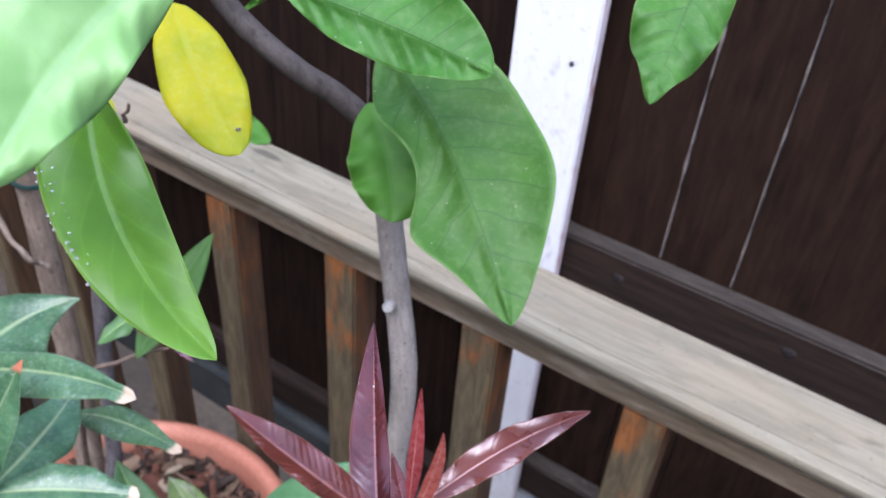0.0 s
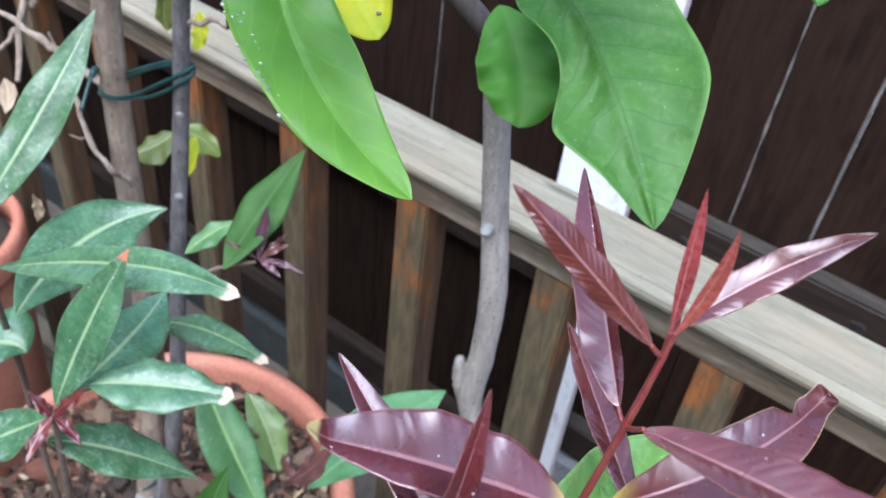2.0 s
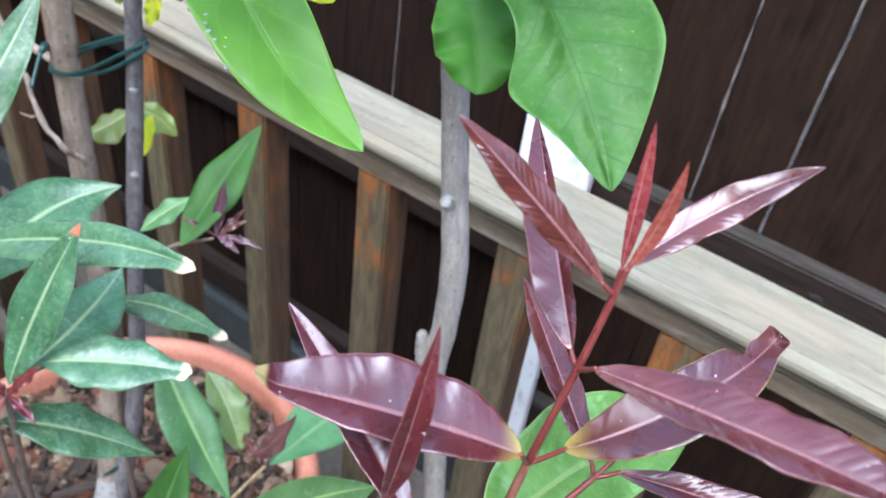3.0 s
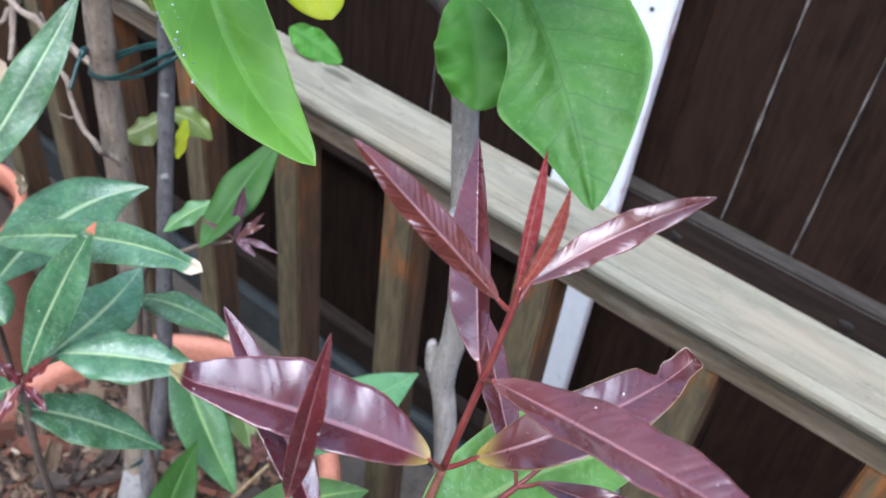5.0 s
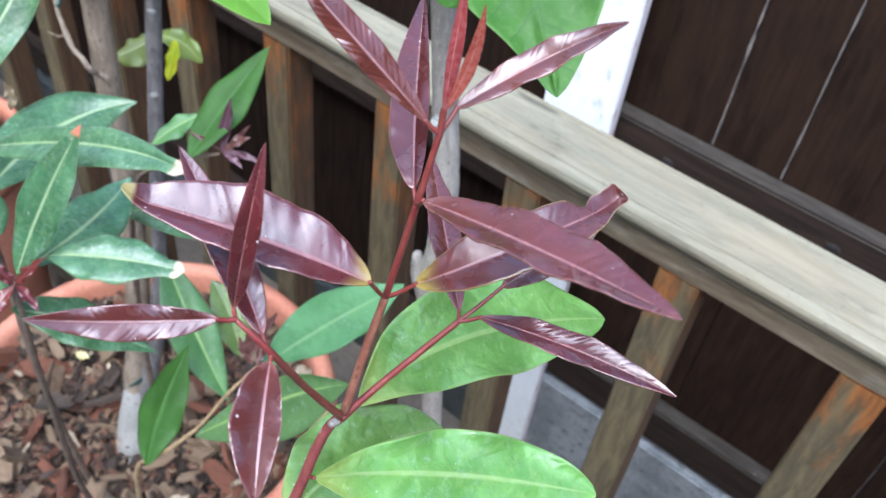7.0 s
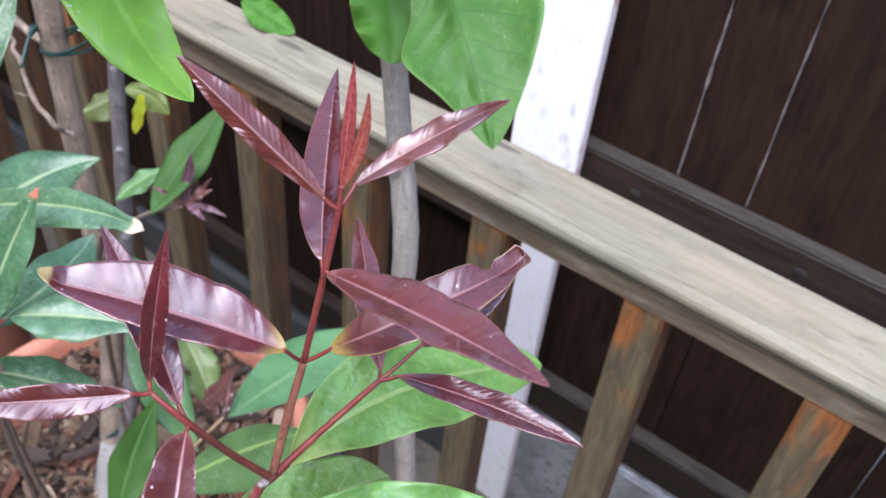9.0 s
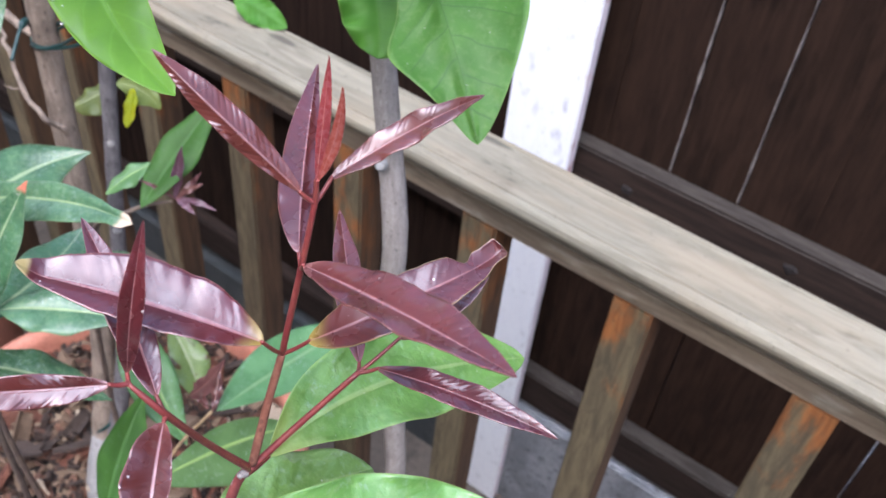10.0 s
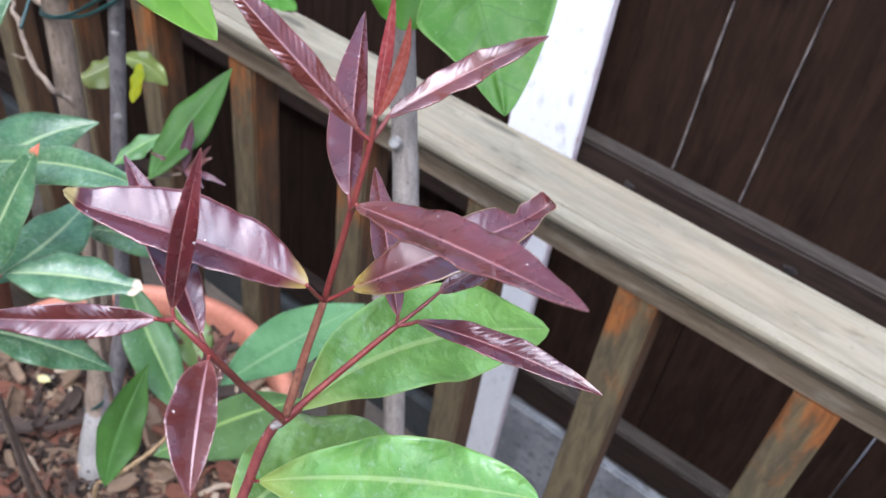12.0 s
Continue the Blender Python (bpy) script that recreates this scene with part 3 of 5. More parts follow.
LEAF_LABEL = {
    "young": "small folded red bud leaf", "green": "broad light green leaf with a pale midrib", "tipped": "green leaf with a scorched cream tip",
    "oldleaf_rust": "green leaf with a rust-coloured tip", "glazed": "broad pale green leaf with a dull glaze",
    "maroon_curled": "maroon leaf with a torn, curled tip", "maroon_tip": "maroon leaf with a curled yellow tip", "yellow": "yellowing leaf with a brown spot",
    "lime": "lime-green leaf hanging folded", "dullleaf": "green leaf blotched with brown", "violet": "violet young leaf", "youngred": "tiny dark red bud leaf",
}


# ---- setting ----
bm = bmesh.new()
bmesh.ops.create_grid(bm, x_segments=2, y_segments=2, size=60)
ground = part("ground", bm, EARTH, None)
tagged(ground, "bare brown earth around the pots and fence", "ground", kind="structure")
far_path = part("pavement", bar(-6, 6, 0.6, 3.0, 0.001, 0.03, 0.004), PALE, None, "", False)
tagged(far_path, "pale paving beyond the fence", "pavement", kind="structure")


# unseen walls, added to close the yard and shape sky light and reflections
wall = part("wall_house", bar(-5.0, 5.0, -3.2, -3.0, 0.0, 3.6, 0.0), WALL_UNSEEN, None, "", False)
tagged(wall, "plain brown unseen wall added to close the yard and shape the light", "wall", kind="structure")
side_a = part("wall_side", bar(-2.3, -2.1, -2.99, -0.12, 0.0, 2.9, 0.0), WALL_UNSEEN, None, "", False)
tagged(side_a, "plain unseen side wall added to close the yard and shape the light", "wall", kind="structure")
side_b = part("wall_side", bar(2.0, 2.2, -2.99, 0.36, 0.0, 1.7, 0.0), WALL_UNSEEN, None, "", False)
tagged(side_b, "plain unseen side wall added to close the yard and shape the light", "wall", kind="structure")


UPPER_RAIL = {}


def picket_fence_panel(name, xs, cross_top, foot_top, board_top, foot_paint, foot_label, label):
    """Close-boarded fence: upright boards with hairline gaps, two cross rails in front, a gravel board at the foot."""
    x0, x1 = xs
    f = thing(name, ((x0 + x1) / 2, 0.37, 0), label, "fence", kind="structure")
    for top, deep in ((foot_top, 0.07), (cross_top, 0.076)):
        rail = part("cross_rail", bar(x0, x1, 0.330, 0.3598, top - deep, top, 0.003), CROSS, f, "dark cross rail with a greyed top edge, lit in its colour", False)
        rail.data.materials.append(CROSS_TOP)
        for face in rail.data.polygons:
            face.material_index = 1 if face.normal.z > 0.3 and name == "fence_right" else 0
    UPPER_RAIL[name] = rail
    part("gravel_board", bar(x0, x1, 0.322, 0.3598, -0.02, board_top, 0.004), foot_paint, f, foot_label, False)
    return f


# ---- handrail ----
def handrail():
    r = thing("railing", (-0.3, 0.019, 0), "weathered grey wooden handrail on square orange-brown pickets", "railing")
    half = [(0.026, 0.985), (0.0265, 0.9836), (0.0277, 0.9834), (0.0286, 0.9846), (0.0325, 0.9842), (0.0357, 0.9815), (0.0368, 0.9775), (0.0362, 0.9732), (0.0335, 0.9690), (0.0280, 0.9640), (0.0235, 0.9595), (0.0215, 0.9565), (0.0215, 0.9545)]
    ring = [(-y, z) for y, z in half] + [(y, z) for y, z in half[::-1]]
    bm = bmesh.new()
    sections = []
    steps = 80
    for i in range(steps + 1):
        x = -2.4 + 4.0 * i / steps
        sections.append([bm.verts.new((x, 0.019 + y + 0.0006 * math.sin(x * 9 + z * 40), z + 0.0007 * math.sin(x * 5.3 + y * 30))) for y, z in ring])
    n = len(ring)
    for a, b in zip(sections, sections[1:]):
        for k in range(n):
            bm.faces.new((a[k], b[k], b[(k + 1) % n], a[(k + 1) % n]))
    bm.faces.new(sections[0])
    bm.faces.new(sections[-1][::-1])
    bmesh.ops.recalc_face_normals(bm, faces=bm.faces)
    part("top_rail", bm, RAIL, r, "weathered moulded top rail", False)
    part("under_rail", bar(-2.4, 1.6, -0.0015, 0.0395, 0.9302, 0.9544, 0.002), UNDER, r, "brown-stained fillet under the moulding, its shadow put into the colour", False)
    part("bottom_rail", bar(-2.4, 1.6, 0.0, 0.038, 0.06, 0.098, 0.003), RAIL, r, "", False)
    first = None
    for i in range(-12, 7):
        x = 0.16 * i
        if first is None:
            first = part("picket", bar(x, x + 0.038, 0.0, 0.038, 0.0982, 0.9298, 0.0022), PICKET, r, "", False)
            base_x = x
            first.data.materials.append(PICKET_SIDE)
            # faces along x get the darker, browner wood
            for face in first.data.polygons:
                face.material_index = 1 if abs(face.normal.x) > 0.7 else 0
        else:
            p = new("picket", first.data)
            p.parent = r
            p.location = (x - base_x, 0, 0)
    for x in (-2.44, 1.6):
        part("post", bar(x, x + 0.09, -0.026, 0.064, 0.0, 1.05, 0.004), RAIL, r, "", False)
    return r


handrail()

right_fence = picket_fence_panel("fence_right", (-0.245, 1.9), 0.805, 0.348, 0.268, STONE, "rough grey concrete gravel board", "dark brown close-boarded fence with hairline light gaps")


def knot(panel, x, y, z, r, seed):
    """A dark, slightly raised knot in the timber."""
    rng = random.Random(seed)
    bm = bmesh.new()
    rim = [bm.verts.new((x + r * (1 + 0.25 * rng.uniform(-1, 1)) * math.cos(a) * 1.25, y + 0.001, z + r * (1 + 0.25 * rng.uniform(-1, 1)) * math.sin(a))) for a in (2 * math.pi * k / 12 for k in range(12))]
    inner = [bm.verts.new((v.co.x * 0.5 + x * 0.5, y - 0.0012, v.co.z * 0.5 + z * 0.5)) for v in rim]
    for k in range(12):
        bm.faces.new((rim[k], rim[(k + 1) % 12], inner[(k + 1) % 12], inner[k]))
    bm.faces.new(inner)
    bm.faces.new(rim[::-1])
    bmesh.ops.recalc_face_normals(bm, faces=bm.faces)
    part("knot", bm, KNOT, panel, "dark knot in the timber")


left_fence = picket_fence_panel("fence_left", (-2.7, -0.247), 0.660, 0.200, 0.105, FOOT_SHADED, "dark greenish gravel board with its shade put into the colour", "dark brown close-boarded fence panel set a step lower")

for x, z, r in ((-0.127, 0.772, 0.008), (0.088, 0.775, 0.0085), (0.42, 0.77, 0.009)):
    knot(UPPER_RAIL["fence_right"], x, 0.3295, z, r, int(1000 * x) + 500)

batten = thing("white_board", (-0.25, 0.31, 0), "white-painted upright timber board fixed against the fence", "board")
timber = part("timber", bar(-0.299, -0.201, 0.3025, 0.3215, 0.0, 1.75, 0.002), WHITE, batten, "", False)
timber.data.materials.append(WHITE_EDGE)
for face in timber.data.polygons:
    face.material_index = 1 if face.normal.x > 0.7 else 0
part("screw", tube([(-0.225, 0.3035, 1.045), (-0.225, 0.3005, 1.045)], [0.003, 0.0025], 8), BARK_DARK, batten, "dark screw head")

# ---- large terracotta pot ----
POT = Vector((-0.445, -0.236, 0.0))


def lathe(profile, at, seg=72, wob=0.0, caps=True):
    bm = bmesh.new()
    rings = []
    for r, z in profile:
        rings.append([bm.verts.new((at.x + (r + wob * math.sin(3 * a + 40 * z)) * math.cos(a), at.y + (r + wob * math.sin(3 * a + 40 * z)) * math.sin(a), z)) for a in (2 * math.pi * k / seg for k in range(seg))])
    for a, b in zip(rings, rings[1:]):
        for k in range(seg):
            bm.faces.new((a[k], a[(k + 1) % seg], b[(k + 1) % seg], b[k]))
    if caps:
        bm.faces.new(rings[0][::-1])
        bm.faces.new(rings[-1])
    else:
        for k in range(seg):
            bm.faces.new((rings[-1][k], rings[-1][(k + 1) % seg], rings[0][(k + 1) % seg], rings[0][k]))
    bmesh.ops.recalc_face_normals(bm, faces=bm.faces)
    return bm


pot = thing("plant_pot", POT, "large round terracotta-coloured pot with a rolled rim", "pot")
part("body", lathe([(0.14, 0.0), (0.15, 0.01), (0.195, 0.47), (0.1975, 0.4985), (0.188, 0.4985), (0.185, 0.46)], POT, 96, 0.0008), CLAY, pot)
part("rim", lathe([(0.1935, 0.499), (0.217, 0.5), (0.222, 0.51), (0.222, 0.545), (0.217, 0.558), (0.208, 0.563), (0.2, 0.56), (0.1955, 0.55), (0.194, 0.51)], POT, 96, 0.0008, False), CLAY, pot, "rolled terracotta rim")
small_pot_at = Vector((-1.05, -0.18, 0.0))
small_pot = thing("plant_pot", small_pot_at, "smaller terracotta-coloured pot standing behind the big one", "pot")
part("body", lathe([(0.1, 0.0), (0.105, 0.01), (0.132, 0.49), (0.133, 0.509), (0.124, 0.509), (0.12, 0.47)], small_pot_at, 64, 0.0006), CLAY, small_pot)
part("rim", lathe([(0.128, 0.5095), (0.144, 0.51), (0.147, 0.517), (0.147, 0.548), (0.143, 0.557), (0.136, 0.56), (0.13, 0.556), (0.128, 0.54)], small_pot_at, 64, 0.0006, False), CLAY, small_pot, "rolled terracotta rim")
small_soil = part("soil", lathe([(0.119, 0.46), (0.1265, 0.512), (0.112, 0.52), (0.05, 0.524), (0.01, 0.525)], small_pot_at, 40, 0.002), SOIL, None)
tagged(small_soil, "dark potting soil in the smaller pot", "soil", kind="stuff")
mulch_bed = part("soil", lathe([(0.183, 0.47), (0.1925, 0.515), (0.19, 0.525), (0.15, 0.533), (0.08, 0.538), (0.01, 0.54)], POT, 48, 0.002), SOIL, None)
tagged(mulch_bed, "dark potting soil filling the terracotta pot", "soil", kind="stuff")

# ---- plants ----
red = thing("young_shrub", (0.02, -0.49, 0.0), "young shrub shoot with glossy maroon leaves above light green ones", "plant")
fork, joint_low, joint_mid, joint_top = (0.0627, -0.4481, 1.2604), (0.0636, -0.4365, 1.2945), (0.0662, -0.4317, 1.3215), (0.0674, -0.4282, 1.3390)
part("stem", tube([(0.02, -0.49, -0.02), (0.02, -0.488, 0.6), (0.03, -0.478, 1.05), (0.0548, -0.4553, 1.2277), fork], [0.006, 0.005, 0.0026, 0.00145, 0.00125], 12, 0.05, 3), TWIG_LOW, red, "crimson lower stem flecked with pale pores")
part("stem", tube([fork, (0.0630, -0.4425, 1.2775), joint_low], [0.00118, 0.00108, 0.00092], 12, 0.05, 2), TWIG, red, "slender reddish-brown stem")
part("shoot", tube([joint_low, joint_mid, joint_top, (0.0673, -0.4275, 1.3445)], [0.00085, 0.00078, 0.00068, 0.0004], 10, 0.03, 4), TWIG_RED, red, "crimson shoot")
side_joint, left_low, left_top = (0.0741, -0.4206, 1.2811), (0.0602, -0.4677, 1.3000), (0.0538, -0.4708, 1.3080)
part("branch", tube([(0.0625, -0.4488, 1.2588), (0.067, -0.436, 1.268), side_joint], [0.00105, 0.0009, 0.00075], 9, 0.02, 5), TWIG_RED, red)
part("branch", tube([(0.0624, -0.4488, 1.2590), (0.061, -0.459, 1.2800), left_low, left_top], [0.00105, 0.0009, 0.00085, 0.0005], 9, 0.02, 6), TWIG_RED, red)
STALKS = [
    ((0.0674, -0.4282, 1.3390), (0.0655, -0.4304, 1.3420)),
    ((0.0674, -0.4282, 1.3390), (0.0670, -0.4229, 1.3419)),
    ((0.0662, -0.4317, 1.3215), (0.0634, -0.4294, 1.3224)),
    ((0.0674, -0.4282, 1.3390), (0.0670, -0.4274, 1.3437)),
    ((0.0674, -0.4282, 1.3390), (0.0678, -0.4278, 1.3444)),
    ((0.0662, -0.4317, 1.3215), (0.0699, -0.4347, 1.3270)),
    ((0.0636, -0.4365, 1.2945), (0.0689, -0.4330, 1.3001)),
    ((0.0636, -0.4365, 1.2945), (0.0640, -0.4421, 1.3037)),
    ((0.0538, -0.4708, 1.3080), (0.0513, -0.4691, 1.3078)),
    ((0.0538, -0.4708, 1.3080), (0.0527, -0.4740, 1.3099)),
    ((0.0602, -0.4677, 1.3000), (0.0563, -0.4665, 1.3013)),
    ((0.0602, -0.4677, 1.3000), (0.0617, -0.4694, 1.3001)),
    ((0.0741, -0.4206, 1.2811), (0.0780, -0.4178, 1.2834)),
    ((0.0741, -0.4206, 1.2811), (0.0721, -0.4179, 1.2809)),
    ((0.0741, -0.4206, 1.2811), (0.0776, -0.4090, 1.2870)),
    ((0.0622, -0.4500, 1.2570), (0.0605, -0.4410, 1.2530)),
    ((0.0556, -0.4546, 1.2310), (0.0594, -0.4556, 1.2351)),
    ((0.0540, -0.4560, 1.2250), (0.0481, -0.4565, 1.1974)),
]
for a, b in STALKS:
    a, b = Vector(a), Vector(b)
    part("stalk", tube([a, (a + b) / 2 + Vector((0, 0, -0.0004)), b + (b - a) * 0.12], [0.0006, 0.00055, 0.00045], 8), TWIG_RED, red)
part("bud_scar", tube([(0.0622, -0.4498, 1.2577), (0.0617, -0.4516, 1.2585), (0.0613, -0.4522, 1.2588)], [0.0011, 0.001, 0.0005], 8, 0.25, 8), BARK, red, "grey healed bud scar")

shrub = thing("pot_shrub", (-0.35, -0.36, 0.5), "bushy evergreen shrub with narrow dusty leaves growing in the pot", "plant")
hub = (-0.2237, -0.4094, 1.0603)
part("stem", tube([(-0.345, -0.352, 0.49), (-0.31, -0.385, 0.70), (-0.262, -0.402, 0.87), (-0.228, -0.412, 1.0), hub], [0.0032, 0.0027, 0.0023, 0.0019, 0.0016], 9, 0.08, 11), TWIG_BROWN, shrub)
part("stem", tube([(-0.40, -0.34, 0.49), (-0.385, -0.36, 0.75), (-0.37, -0.362, 0.94), (-0.329, -0.378, 1.06), (-0.32, -0.37, 1.12)], [0.0032, 0.0027, 0.0023, 0.002, 0.0016], 9, 0.08, 12), TWIG_BROWN, shrub)
part("stem", tube([(-0.38, -0.26, 0.49), (-0.36, -0.27, 0.75), (-0.3175, -0.2755, 0.975), (-0.275, -0.262, 1.028), (-0.2491, -0.2431, 1.0409)], [0.0032, 0.0027, 0.0022, 0.0016, 0.0011], 9, 0.08, 13), TWIG_BROWN, shrub)
part("stem", tube([(-0.36, -0.30, 0.49), (-0.2006, -0.3868, 0.7384), (-0.1706, -0.3968, 0.8984), (-0.1598, -0.3836, 0.9181), (-0.1439, -0.3615, 0.9427), (-0.1351, -0.3437, 0.9677), (-0.1266, -0.3240, 0.9871)], [0.003, 0.0024, 0.0018, 0.0015, 0.0014, 0.0012, 0.001], 9, 0.1, 14), STRAW, shrub, "tan twig carrying a low cluster of leaves")

sapling = thing("sapling", (-0.41, -0.28, 0.52), "two bare grey-brown stems tied together, growing from the pot", "tree")
stem_a = part("stem", tube([(-0.407, -0.284, 0.52), (-0.4172, -0.2602, 0.613), (-0.426, -0.2369, 0.6983), (-0.435, -0.2186, 0.779), (-0.4488, -0.2043, 0.873), (-0.4604, -0.1946, 0.9658), (-0.466, -0.1892, 1.0409), (-0.4655, -0.1854, 1.1154), (-0.4615, -0.1846, 1.1704), (-0.47, -0.18, 1.4)], [0.0165, 0.014, 0.0125, 0.012, 0.0115, 0.011, 0.0108, 0.011, 0.0105, 0.009], 14, 0.05, 21), BARK_PALE, sapling, "thick brown-grey stem")
stem_b = part("stem", tube([(-0.4015, -0.274, 0.55), (-0.4043, -0.2577, 0.6131), (-0.4007, -0.2339, 0.6997), (-0.3996, -0.2183, 0.7738), (-0.4002, -0.2066, 0.8572), (-0.3951, -0.1953, 0.9662), (-0.3807, -0.1904, 1.0808), (-0.3653, -0.1936, 1.1568), (-0.3504, -0.2008, 1.2115), (-0.33, -0.21, 1.4)], [0.011, 0.0095, 0.0085, 0.0078, 0.0072, 0.0068, 0.0062, 0.006, 0.0058, 0.005], 12, 0.05, 22), BARK_MID, sapling, "thinner dark grey stem")
part("stem_base", tube([(-0.4068, -0.2845, 0.515), (-0.4085, -0.28, 0.555), (-0.4135, -0.268, 0.595), (-0.4185, -0.257, 0.625)], [0.021, 0.0195, 0.0165, 0.0128], 16, 0.07, 26), BARK_WHITE, sapling, "pale grey swollen stem base")
for k, (way, rad) in enumerate((
    ([(-0.436, -0.206, 0.985), (-0.4399, -0.2199, 1.0046), (-0.4664, -0.2188, 1.0222), (-0.4876, -0.2103, 1.0438), (-0.5038, -0.2058, 1.0583), (-0.52, -0.204, 1.09)], [0.0026, 0.0023, 0.0021, 0.002, 0.0017, 0.001]),
    ([(-0.468, -0.187, 1.05), (-0.5201, -0.1901, 1.0608), (-0.5458, -0.1964, 1.0708), (-0.5834, -0.2069, 1.0843)], [0.004, 0.0034, 0.003, 0.0022]),
    ([(-0.59, -0.178, 1.13), (-0.5812, -0.1852, 1.1039), (-0.5629, -0.2058, 1.0725), (-0.5456, -0.2252, 1.0429)], [0.003, 0.003, 0.0028, 0.0024]),
    ([(-0.5796, -0.2228, 1.0514), (-0.5763, -0.2026, 1.0687), (-0.574, -0.1814, 1.0878), (-0.56, -0.17, 1.12)], [0.002, 0.0024, 0.0028, 0.003]),
    ([(-0.3653, -0.1936, 1.152), (-0.34, -0.19, 1.165), (-0.31, -0.2, 1.175), (-0.29, -0.21, 1.2)], [0.0022, 0.0018, 0.0014, 0.001]),
    ([(-0.4664, -0.2188, 1.0222), (-0.474, -0.222, 1.02), (-0.482, -0.226, 1.0225)], [0.0012, 0.0009, 0.0005]),
)):
    rng, knobs, girth = random.Random(500 + k), [], []
    for (p, q), (g, h) in zip(zip(way, way[1:]), zip(rad, rad[1:])):
        p, q = Vector(p), Vector(q)
        for step in (0.0, 0.34, 0.67):
            knobs.append(p.lerp(q, step) + Vector([rng.uniform(-0.0022, 0.0022) if step else 0.0 for _ in range(3)]))
            girth.append((g + (h - g) * step) * (1.0 if step else 1.22))
    part("twig", tube(knobs + [way[-1]], girth + [rad[-1]], 7, 0.14, 50 + k), BARK_PALE, stem_a, "dry forked twig")
for at, way, r in (((-0.3815, -0.1905, 1.076), (0.01, 0.0, 0.07), 0.0063), ((-0.3915, -0.1940, 0.995), (0.007, -0.002, 0.07), 0.0067), ((-0.3985, -0.2020, 0.898), (0.003, -0.007, 0.07), 0.0072)):
    at, way = Vector(at), Vector(way).normalized()
    at += Vector((0.5, -0.5, 0.0)).normalized() * r * 0.42
    part("node", tube([at - way * 0.005, at, at + way * 0.004], [r * 0.35, r * 0.68, r * 0.4], 10, 0.12, int(at.z * 100)), BARK_WHITE, stem_b, "pale leaf scar on the stem")

tie = thing("plant_tie", (-0.42, -0.19, 1.09), "dark green plastic-coated wire tying the two stems", "plant tie")
for k, (rise, wide) in enumerate(((0.0, 0.0575), (0.0042, 0.0555))):
    loop = []
    for step in range(17):
        a = 2 * math.pi * step / 16
        pinch = 1 - 0.28 * math.exp(-((math.cos(a) - 0.05) / 0.35) ** 2)
        loop.append((-0.4225 + wide * math.cos(a) + 0.002 * math.sin(3 * a + k), -0.1905 + 0.0135 * math.sin(a) * pinch, 1.081 + rise + 0.031 * math.cos(a) + 0.008 * math.sin(a) + 0.0015 * math.sin(2 * a + 2 * k)))
    part("loop", tube(loop, [0.0015] * 17, 7, 0.03, 31 + k), GREENWIRE, tie)
part("twist", tube([(-0.4806, -0.1891, 1.0690), (-0.4670, -0.2032, 1.0775), (-0.4644, -0.2078, 1.0751)], [0.0026, 0.0032, 0.0022], 8, 0.15, 36), GREENWIRE, tie, "knotted wire end")
part("tail", tube([(-0.4670, -0.2032, 1.0775), (-0.4618, -0.2125, 1.0728), (-0.4526, -0.2285, 1.0593)], [0.0015] * 3, 7, 0.03, 32), GREENWIRE, tie)
part("low_loop", tube([(-0.412, -0.232, 0.66), (-0.402, -0.247, 0.655), (-0.41, -0.262, 0.64), (-0.426, -0.268, 0.625), (-0.438, -0.255, 0.62)], [0.002] * 5, 7, 0.03, 33), GREENWIRE, tie)

tree = thing("magnolia_tree", (-0.085, -0.17, 0.0), "young broad-leaved tree with a slim grey trunk", "tree")
trunk = part("trunk", tube([(-0.08, -0.17, -0.02), (-0.084, -0.17, 0.5), (-0.089, -0.17, 0.76), (-0.1, -0.172, 0.90), (-0.107, -0.1738, 0.945), (-0.1085, -0.174, 0.962), (-0.1068, -0.1735, 0.978), (-0.1045, -0.173, 1.0), (-0.1048, -0.173, 1.06), (-0.1155, -0.1715, 1.13), (-0.1235, -0.174, 1.2), (-0.1261, -0.1819, 1.2379)], [0.0125, 0.0105, 0.0092, 0.0088, 0.0088, 0.0102, 0.0094, 0.0088, 0.0089, 0.0083, 0.0078, 0.0075], 14, 0.03, 41), BARK, tree, "slim speckled grey trunk")
part("branch", tube([(-0.1255, -0.18, 1.232), (-0.139, -0.195, 1.254), (-0.1534, -0.2112, 1.2717), (-0.1813, -0.2273, 1.304), (-0.2, -0.235, 1.35)], [0.0068, 0.0062, 0.006, 0.0055, 0.004], 12, 0.04, 42), BARK_DARK, tree, "dark speckled side branch")
part("branch_stub", tube([(-0.1095, -0.1742, 0.948), (-0.1155, -0.176, 0.966), (-0.1180, -0.1775, 0.983), (-0.1182, -0.178, 0.9895)], [0.0082, 0.0066, 0.0046, 0.0028], 12, 0.1, 43), BARK, trunk, "cut branch stub")
part("bud_scar", tube([(-0.1115, -0.1805, 1.1125), (-0.1108, -0.1845, 1.1135), (-0.1105, -0.1855, 1.114)], [0.004, 0.0036, 0.002], 10, 0.15, 44), BARK_WHITE, trunk, "pale bud scar")

leaf(red, "maroon", (0.0655, -0.4304, 1.3420), (0.0530, -0.4377, 1.3575), (0.0398, -0.4425, 1.3697), (0.0008, 0.0024, 0.0018), (-0.0006, -0.0017, -0.0013), (32, -16), 1.3)
leaf(red, "maroon", (0.0670, -0.4229, 1.3419), (0.0757, -0.4086, 1.3508), (0.0873, -0.3992, 1.3610), (-0.0027, 0.0009, 0.0018), (0.0030, -0.0024, -0.0002))
